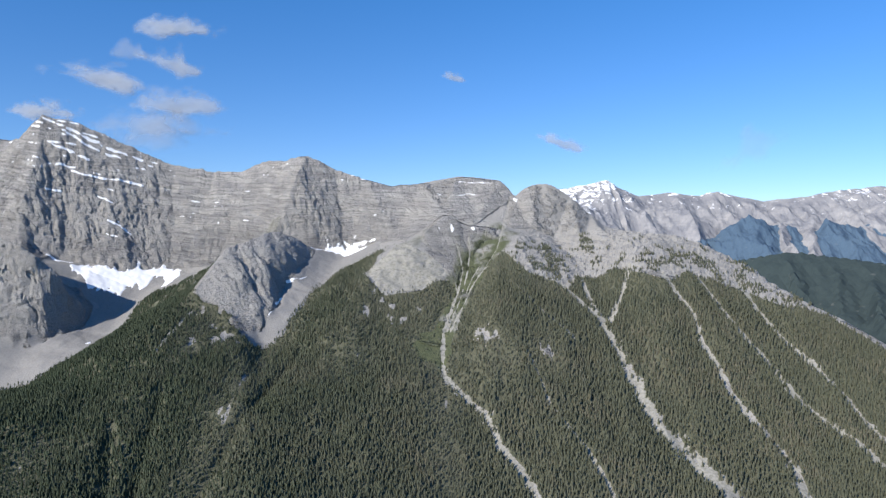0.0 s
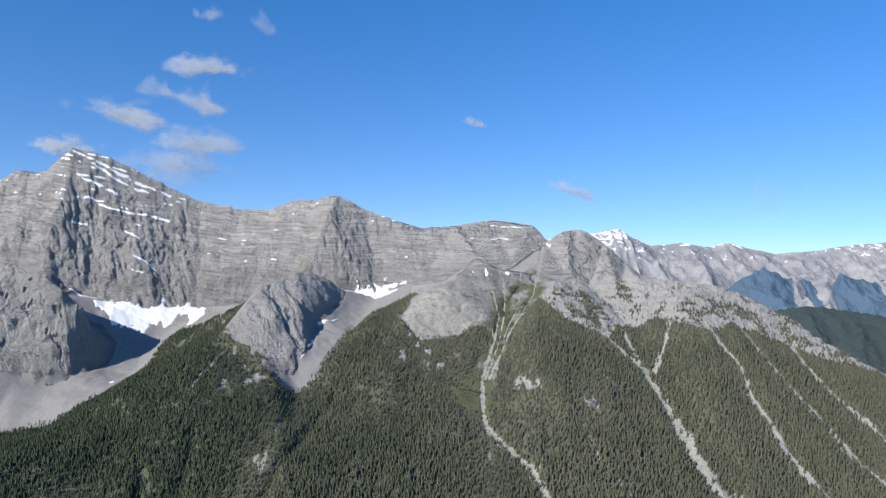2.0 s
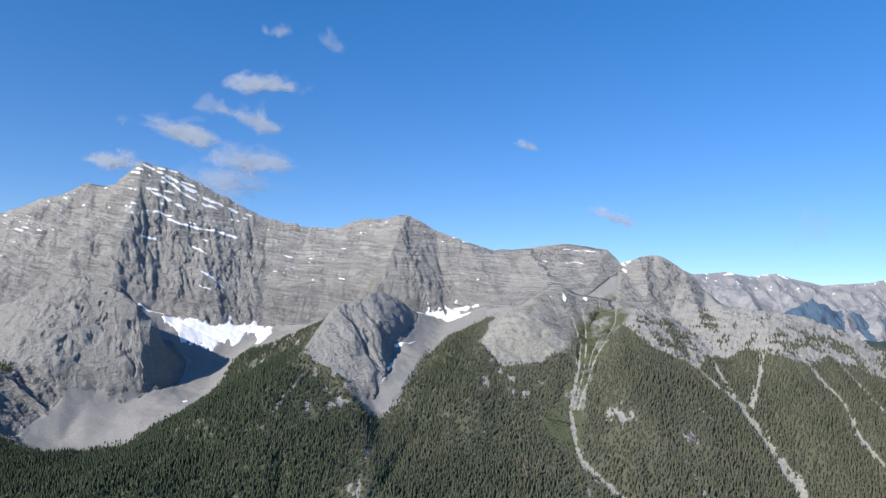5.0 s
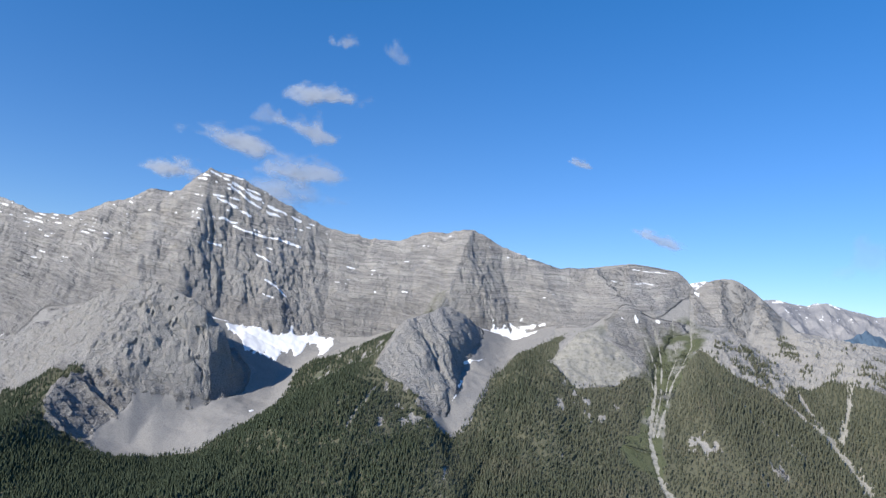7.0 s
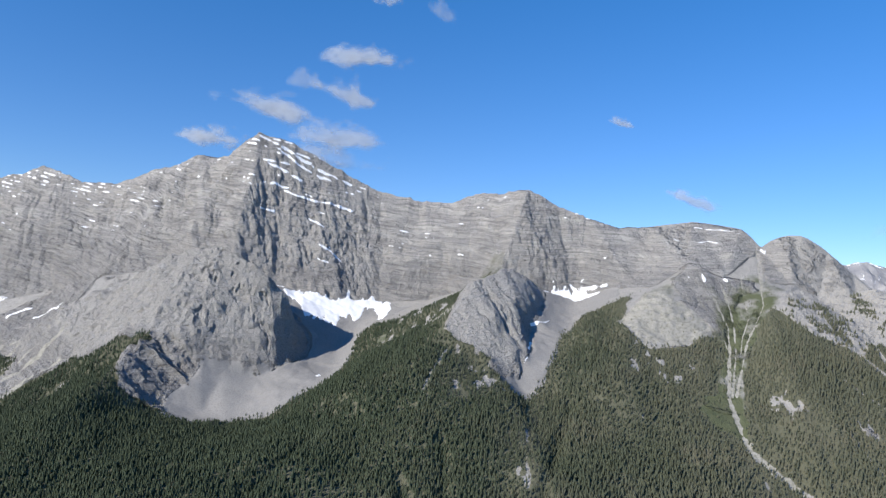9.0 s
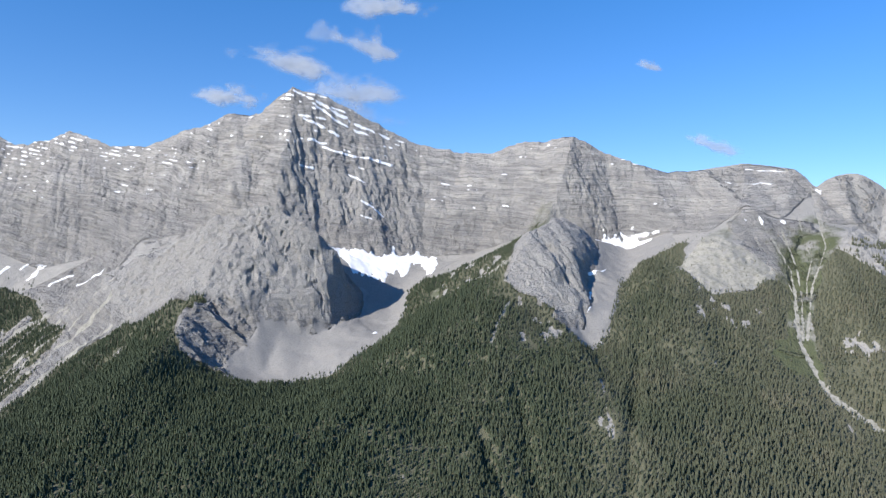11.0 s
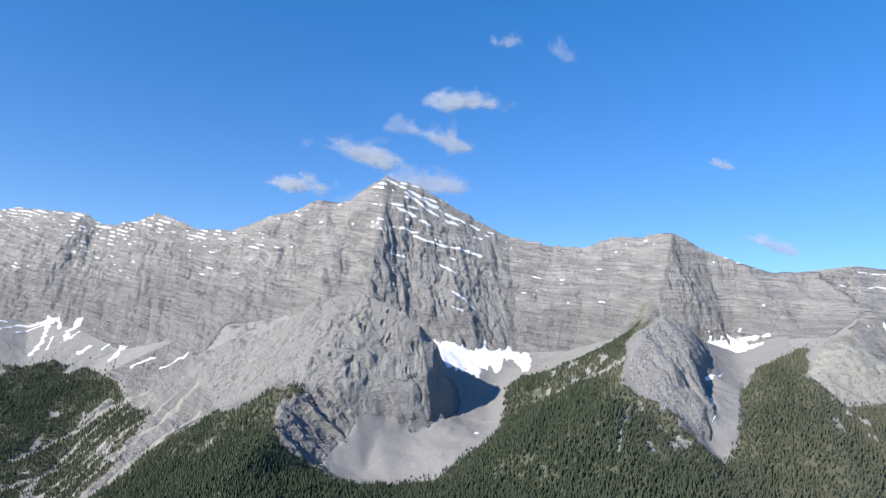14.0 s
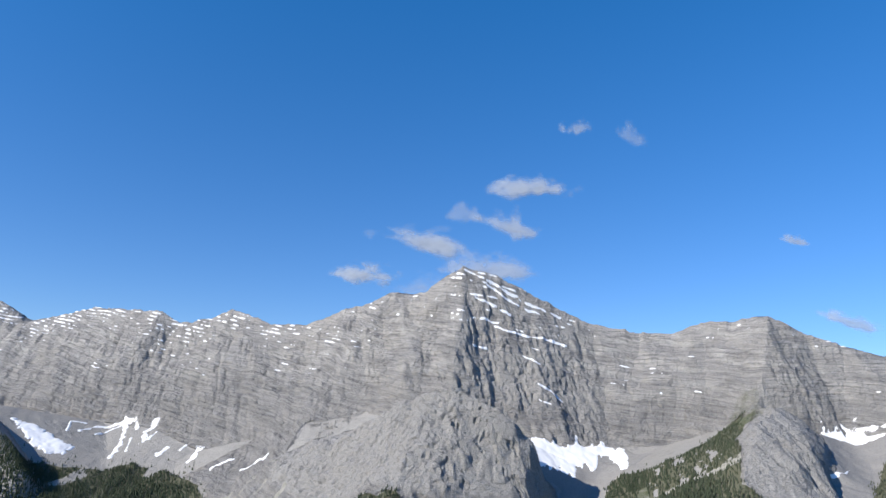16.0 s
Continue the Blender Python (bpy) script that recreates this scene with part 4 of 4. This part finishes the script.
# narrow tongues: line and half width
TONGUES = [
    ([(-1650, 1425), (-1645, 1469), (-1622, 1490), (-1598, 1497)], 3.8), ([(-1600, 1497), (-1580, 1476), (-1548, 1424), (-1536, 1386)], 4.2), ([(-1622, 1438), (-1612, 1478), (-1596, 1492)], 2.6),
    ([(-1598, 1497), (-1568, 1497), (-1552, 1478)], 3.2), ([(-1540, 1447), (-1519, 1407)], 2.4), ([(-1505, 1438), (-1524, 1470), (-1519, 1494)], 5.0), ([(-1500, 1448), (-1502, 1474)], 3.0),
    ([(-1447, 1406), (-1443, 1434)], 4.6), ([(-1411, 1432), (-1408, 1447)], 2.6), ([(-1363, 1399), (-1376, 1441)], 6.0), ([(-1366, 1442), (-1372, 1425)], 4.5),
    ([(-1294, 1363), (-1264, 1382)], 3.0), ([(-1217, 1336), (-1174, 1340)], 3.0), ([(-1660, 1400), (-1690, 1440), (-1668, 1462)], 2.2),
    ([(-778, 1331), (-735, 1345)], 3.0), ([(-262, 1352), (-252, 1370), (-240, 1386)], 2.0), ([(-205, 1408), (-172, 1400), (-140, 1392)], 1.6),
    ([(-184, 1411.5), (-181, 1412)], 2.2), ([(-279, 1209), (-259, 1221), (-246, 1245)], 1.5), ([(-283, 1144), (-279, 1166)], 1.8), ([(-290, 1112), (-285, 1122)], 1.2),
]
for line, half in TONGUES:
    ob = sheet("snow_patch", box_of(line, half * 2 + 5), 1.2, lambda x, y, z: 1 - line_field(x, y, line)[0] / (0.8 * half) + 0.9 * fbm(x, y, 9, 3, 103), 1.2, SNOW, 0.0, -0.5, 0.2)
    if ob:
        tagged(ob, "narrow white snow tongue below the cliffs", "snow", "snow patches")
for ring, what in SNOWS:
    size = min(1.0, (box_of(ring, 0)[2] - box_of(ring, 0)[0]) / 60 + 0.25)
    ob = sheet("snow_patch", box_of(ring, 8), 1.5, lambda x, y, z: (ring_field(x, y, ring) + 4 * size * fbm(x, y, 13, 4, 101) + 5 * size * value_noise(x / 5 + y / 60, y / 45, 105) - 5 * size * smooth(0.35, 0.8, fbm(x, y * 0.5, 14, 2, 107)) + 2.0 * size - 1.0) / 3, 1.5, SNOW, 0.0, -0.6, 0.2)
    if ob:
        tagged(ob, what, "snow", "snow patches")


# snow that lies along ledges high on the walls
# along the face and in height
STREAKS = [([(-840, 724), (-790, 703), (-757, 687), (-725, 667), (-693, 654), (-660, 644)], 2.2), ([(-800, 698), (-760, 674), (-720, 652), (-690, 641)], 1.5), ([(-775, 612), (-746, 604), (-694, 596), (-648, 586)], 1.8),
           ([(-849, 583), (-817, 578), (-785, 571)], 1.3), ([(-798, 533), (-772, 516), (-750, 503)], 1.5), ([(-689, 511), (-663, 496), (-643, 481)], 1.3), ([(-687, 486), (-667, 477)], 1.1),
           ([(-815, 672), (-780, 656), (-750, 640)], 1.4), ([(-805, 628), (-770, 620)], 1.3), ([(-720, 560), (-690, 548)], 1.2), ([(-12, 566), (21, 563), (68, 565)], 0.9), ([(34, 594), (110, 590)], 0.9)]


def ledge_snow(x, y, z):
    level = bed_level(x, y, z) / 9.0
    k = np.round(level)
    tread = 1 - np.abs(level - k + 0.05) / 0.13
    drift = 1.0 * value_noise(x / 17 + 3.7 * k, k * 0.7, 111) + 0.7 * value_noise(x / 6 + 1.3 * k, level * 3, 113)
    f = 0.8 * tread + drift + 0.7 * fbm(x, z, 60, 3, 115) - 2.15
    crest_z = np.interp(x, [p[0] for p in CREST_WEST + CREST_EAST[1:]], [p[2] for p in CREST_WEST + CREST_EAST[1:]])
    west = np.clip((-900 - x) / 450, 0, 1)
    f += 0.95 * smooth(110, 5, crest_z - z) * np.maximum(west, 0.25)
    f += 0.45 * smooth(60, 5, crest_z - z) * np.exp(-((x + 780) / 120) ** 2)
    f += 0.15 * np.exp(-((x + 740) / 130) ** 2) * smooth(520, 620, z)
    f += 0.4 * smooth(9, 1, crest_z - z) * smooth(-620, -560, x) * smooth(120, -100, x)
    f -= 3.0 * (1 - smooth(430, 520, z)) + 0.35 * smooth(-600, -450, x)
    for line, w in STREAKS:
        d, _ = line_field(x, z + 2.5 * fbm(x, z, 18, 2, 119), line)
        f = np.maximum(f, (1 - d / (0.62 * w)) * 0.7 + 0.9 * fbm(x, z * 2.0, 10, 3, 117) - 0.3 - 2 * (y > 1520))
    return f


for box, what in (((-2300, 1530, -1250, 1745), "white snow streaks on the ledges of the long wall"), ((-1250, 1400, -840, 1625), "broken white snow streaks below the jagged crest"),
                  ((-850, 1385, -490, 1532), "white snow bands along the ledges of the summit"), ((-490, 1410, 170, 1512), "scattered thin snow scraps on rock ledges")):
    ob = sheet("ledge_snow", box, 1.3, ledge_snow, 0.5, SNOW, 0.0, -0.15, 0.15, 0.45, 0.5)
    tagged(ob, what, "snow", kind="stuff")


# ---- distance ----
def far_hill(name, crest, reach, drop, step, material, rough, label, category, spurs=(), woods=0.0):
    """A ridge far off: a crest with ribs that run down on both sides, and wooded spurs that come forward from it."""
    line = [(x, y) for x, y, _ in crest]
    x0, y0, x1, y1 = box_of(line, reach)
    X, Y = np.meshgrid(np.arange(x0, x1, step), np.arange(y0, y1, step))
    d, along = line_field(X, Y, line)
    n = len(crest) - 1
    top = np.interp(along * n, np.arange(n + 1), [c[2] for c in crest])
    run = along * sum(math.dist(a, b) for a, b in zip(line, line[1:]))
    rib = ridged(run + 70 * fbm(X, Y, 400, 2, 147), d * 0.35, reach * 0.36, 3, 131)
    top = top + 0.35 * rough * (ridged(run, 0 * run, 240, 3, 143) - 0.5)
    away = np.clip(d / reach, 0, 1)
    Z = top - drop * away ** 0.9 * (1 - 0.22 * rib)
    Z += smooth(0, reach * 0.12, d) * rough * (0.9 * ridged(run, d * 0.5, reach * 0.14, 4, 141) + 0.5 * fbm(X, Y, reach * 0.08, 3, 137))
    wood = woods + smooth(0.60, 0.72, away + 0.1 * fbm(X, Y, 160, 3, 139) - 0.10 * rib)
    for sx, sy, sz, lean in spurs:
        side = np.abs(X - sx - lean * (sy - Y) + 40 * fbm(X, Y, 200, 2, 149))
        spur = sz - 0.62 * np.maximum(sy - Y, 0) - 0.46 * side - 1.2 * np.maximum(Y - sy, 0) + 1.2 * rough * ridged(X, Y * 0.5, 130, 4, 151)
        wood = np.maximum(wood, smooth(-25, 5, spur - Z))
        Z = np.maximum(Z, spur)
    idx = np.arange(X.size).reshape(X.shape)
    q = np.stack([idx[:-1, :-1], idx[:-1, 1:], idx[1:, 1:], idx[1:, :-1]], -1).reshape(-1, 4)
    q = q[d.ravel()[q].min(1) < reach]
    used, back_ = np.unique(q, return_inverse=True)
    V = np.stack([X, Y, Z], -1).reshape(-1, 3)
    return tagged(mesh_of(name, V[used], back_.reshape(q.shape), material, False, [("wood", wood.ravel()[used])]), label, category)


# aerial haze painted into the base colours: blued rock and woods
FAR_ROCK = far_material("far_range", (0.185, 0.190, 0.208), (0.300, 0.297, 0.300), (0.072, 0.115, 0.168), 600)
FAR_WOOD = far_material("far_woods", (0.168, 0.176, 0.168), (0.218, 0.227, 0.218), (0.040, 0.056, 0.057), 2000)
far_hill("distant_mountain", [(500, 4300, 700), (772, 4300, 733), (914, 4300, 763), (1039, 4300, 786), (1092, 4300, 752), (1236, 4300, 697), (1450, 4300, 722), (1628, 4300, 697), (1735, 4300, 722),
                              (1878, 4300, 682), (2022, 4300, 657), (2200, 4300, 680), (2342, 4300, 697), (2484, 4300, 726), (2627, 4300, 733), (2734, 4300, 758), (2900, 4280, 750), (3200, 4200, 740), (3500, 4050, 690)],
         1050, 640, 12, FAR_ROCK, 20, "distant snow-streaked grey range above haze-blue forest", "mountain",
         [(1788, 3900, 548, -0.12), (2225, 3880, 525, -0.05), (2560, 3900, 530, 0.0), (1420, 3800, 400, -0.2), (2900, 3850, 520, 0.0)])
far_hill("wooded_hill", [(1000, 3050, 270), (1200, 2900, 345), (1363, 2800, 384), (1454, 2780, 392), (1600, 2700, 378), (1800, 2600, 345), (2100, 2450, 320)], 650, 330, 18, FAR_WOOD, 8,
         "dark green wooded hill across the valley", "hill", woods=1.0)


# ---- clouds ----
def cloud(x, y, z, wide, high, tilt, seed, thick, label):
    """A small flat-bottomed cloud: a few domed sheets of vapour, thick in the middle and thinning out to the edge."""
    thing = base_of("cloud", x, y, z)
    tagged(thing, label, "cloud", "clouds")
    nu, nv = 96, 56
    U, V = np.meshgrid(np.linspace(-1.5, 1.5, nu), np.linspace(-1.6, 1.6, nv))
    peak = 0.35 * math.sin(seed * 5.1)
    for k, share in enumerate((1.0, 0.8)):
        lump = fbm(U * 1.4 + seed * 1.7, V * 0.9 + seed, 0.55, 4, 201, 0.55) * 0.30 + fbm(U * 1.2 + seed, V, 0.22, 3, 211 + k) * 0.07
        w = U / share - peak * np.clip(1 - np.abs(U), 0, 1)
        crown = 0.85 * np.clip(1 - np.abs(w) ** 1.5, -0.6, 1) * (1 + 0.5 * value_noise(U * 3.1 + seed, 0 * U + seed, 207))
        under_v = 0.42 * np.clip(1 - np.abs(w) ** 2.2, -0.5, 1)
        body = np.minimum((crown * share - V) / 0.85, (V + under_v * share) / 0.5) * 0.75
        dens = thick * 1.6 * smooth(-0.16, 0.50, body + lump) * smooth(1.18, 0.85, np.hypot(w, V))
        edge = smooth(1.5, 1.2, np.abs(U)) * smooth(1.6, 1.3, np.abs(V))
        dome = (1 - 0.5 * (U * U + V * V) / 2) * wide * 0.16 * (1 + 0.1 * fbm(U, V, 0.9, 2, 221 + k))
        P = np.stack([x + U * wide / 2, y - dome * (1 - 0.75 * k), z + V * high * 0.72 + U * wide / 2 * tilt], -1).reshape(-1, 3)
        idx = np.arange(nu * nv).reshape(nv, nu)
        q = np.stack([idx[:-1, :-1], idx[:-1, 1:], idx[1:, 1:], idx[1:, :-1]], -1).reshape(-1, 4)
        D = (dens * edge).ravel()
        q = q[D[q].max(1) > 0.01]
        used, back_ = np.unique(q, return_inverse=True)
        under(mesh_of("vapour_layer", P[used], back_.reshape(q.shape), CLOUD, True, [("vapour", D[used])]), thing)
    return thing


CLOUD = cloud_material()
for x, y, z, wide, high, tilt, thick in (
        (-781, 2049, 1074, 260, 88, 0.0, 0.44), (-880, 2234, 1022, 226, 100, -0.28, 0.36), (-1010, 2234, 1055, 141, 73, -0.1, 0.13), (-1204, 2421, 1006, 385, 110, -0.2, 0.46),
        (-1425, 2482, 905, 265, 92, -0.05, 0.48), (-1020, 2638, 950, 380, 130, -0.05, 0.34), (-1110, 2700, 870, 620, 190, -0.05, 0.30), (40, 2595, 1056, 94, 40, -0.2, 0.30),
        (800, 4580, 1040, 400, 100, -0.3, 0.30), (-639, 1640, 1090, 88, 44, -0.05, 0.20), (-514, 1671, 1075, 70, 61, -0.5, 0.12), (1886, 4266, 948, 495, 255, 0.45, 0.06)):
    cloud(x, y, z, wide, high, tilt, wide * 0.37 + z, thick, "small soft white fair-weather cloud in blue sky" if thick > 0.27 else "thin pale wisp of cloud in blue sky")


# ---- trees ----
def tree_sites(step, box, seed):
    """Where trees stand: a jittered grid, thinned by what the ground is."""
    rng = np.random.default_rng(seed)
    x0, y0, x1, y1 = box
    X, Y = np.meshgrid(np.arange(x0, x1, step), np.arange(y0, y1, step))
    X, Y = X + rng.uniform(-0.48, 0.48, X.shape) * step, Y + rng.uniform(-0.48, 0.48, X.shape) * step
    x, y = X.ravel(), Y.ravel()
    f = wood_field(x, y)
    chance = smooth(-7, 7, f) * (0.93 - 0.25 * smooth(0.2, 0.8, fbm(x, y, 55, 3, 151)))
    t = track_field(x, y)
    chance = chance * (1 - smooth(-0.1, 0.5, t + 0.5 * fbm(x, y, 16, 2, 153)))
    # clumps on the bald hill and on the grassy knoll
    clump = smooth(0.08, 0.36, fbm(x, y * 1.5, 24, 3, 157)) * smooth(0, 12, ring_field(x, y, BALD)) * smooth(1365, 1225, y)
    for cx, cy, rx, ry in ((198, 1270, 9, 42), (282, 1336, 12, 32), (206, 1232, 8, 20)):
        clump = np.maximum(clump, smooth(1.2, 0.8, np.hypot((x - cx) / rx, (y - cy) / ry)))
    stray = 0.04 * smooth(-60, -5, f) * (sample(ROCK, x, y) < 0.4) * (ring_field(x, y, SCREE_WEST) < -5) * (ring_field(x, y, SCREE_MIDDLE) < -3)
    shrub = 0.3 * smooth(-5, 25, ring_field(x, y, GRASS)) * smooth(0.0, 0.5, fbm(x, y, 20, 3, 159)) * (1 - smooth(-0.6, 0.1, t))
    chance = np.maximum(np.maximum(np.maximum(chance, clump), stray), shrub)
    ok = rng.uniform(0, 1, x.shape) < chance
    return x[ok], y[ok], f[ok], rng


def plant():
    x, y, f, rng = tree_sites(3.65, (-1720, 715, 780, 1400), 7)
    n = len(x)
    z = sample(H, x, y) - 0.4
    hill = ring_field(x, y, BALD) > 0
    size = rng.uniform(0.86, 1.14, n) * np.where(hill, 0.72, (0.62 + 0.38 * smooth(0, 60, f)) * (1 - 0.25 * smooth(350, 450, z)))
    tall = 9.0 * size
    wide = 2.25 * size * rng.uniform(0.8, 1.2, n)
    near = (x > -560) & (x < -430) & (y > 790) & (y < 850)
    pick = np.flatnonzero(near)[:300]
    rest = np.ones(n, bool)
    rest[pick] = False
    # the woods: spire, skirt, waist and foot for each tree
    sides = 4
    prof = ((1.0, 0.0), (0.55, 0.55), (0.49, 0.44), (0.06, 1.0))
    ang = np.arange(sides) * 2 * np.pi / sides
    i = np.flatnonzero(rest)
    m = len(i)
    spin, leanx, leany = rng.uniform(0, 6.28, m), rng.normal(0, 0.025, m), rng.normal(0, 0.025, m)
    rows = []
    for k, (up, out) in enumerate(prof):
        count = 1 if k == 0 else sides
        a = spin[:, None] + ang[None, :count] + 0.6 * k
        r = wide[i][:, None] * out * rng.uniform(0.75, 1.25, (m, count))
        hz = tall[i][:, None] * (up + (0 if k == 0 else 1) * rng.uniform(-0.05, 0.05, (m, count)))
        rows.append(np.stack([x[i][:, None] + r * np.cos(a) + leanx[:, None] * hz, y[i][:, None] + r * np.sin(a) + leany[:, None] * hz, z[i][:, None] + hz], -1))
    V = np.concatenate(rows, 1)
    per = V.shape[1]
    tri = [(0, 1 + s, 1 + (s + 1) % sides) for s in range(sides)]
    for k in (0, 1):
        a0, b0 = 1 + k * sides, 1 + (k + 1) * sides
        for s in range(sides):
            s2 = (s + 1) % sides
            tri += [(a0 + s, b0 + s, b0 + s2), (a0 + s, b0 + s2, a0 + s2)]
    T = (np.array(tri)[None] + (np.arange(m) * per)[:, None, None]).reshape(-1, 3)
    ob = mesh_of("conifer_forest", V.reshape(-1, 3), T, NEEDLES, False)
    tagged(ob, "dense dark green conifer forest on the mountain slopes", "forest", kind="stuff")
    # single trees in the stand that is passed nearest
    shapes = []
    for s in range(4):
        bm = bmesh.new()
        r2 = random.Random(40 + s)
        tiers = 6
        last = None
        for k in range(tiers):
            up0, up1 = 0.08 + 0.92 * k / tiers, 0.08 + 0.92 * (k + 1.45) / tiers
            w = (1 - k / tiers) ** 0.85
            tip = bm.verts.new((0, 0, min(up1, 1.0)))
            ring = [bm.verts.new((w * r2.uniform(0.75, 1.15) * math.cos(q * 0.898 + k), w * r2.uniform(0.75, 1.15) * math.sin(q * 0.898 + k), up0 + r2.uniform(-0.03, 0.02))) for q in range(7)]
            for q in range(7):
                bm.faces.new((tip, ring[q], ring[(q + 1) % 7]))
        crown = bpy.data.meshes.new("crown")
        bm.to_mesh(crown)
        bm.free()
        crown.materials.append(NEEDLES_ONE)
        shapes.append(crown)
    bm = bmesh.new()
    bmesh.ops.create_cone(bm, segments=6, radius1=0.09, radius2=0.03, depth=0.8, cap_ends=True, matrix=Matrix.Translation((0, 0, 0.38)))
    trunk = bpy.data.meshes.new("trunk")
    bm.to_mesh(trunk)
    bm.free()
    trunk.materials.append(BARK)
    for k, j in enumerate(pick):
        e = new("conifer_tree")
        e.empty_display_size = 1
        e.matrix_world = Matrix.LocRotScale((x[j], y[j], z[j]), Euler((0, 0, k * 2.4)), (wide[j], wide[j], tall[j]))
        tagged(e, "slender dark green conifer in a dense stand", "tree", "conifers of the near stand")
        for part_name, data in (("crown", shapes[k % 4]), ("trunk", trunk)):
            o = new(part_name, data)
            o.parent = e


plant()
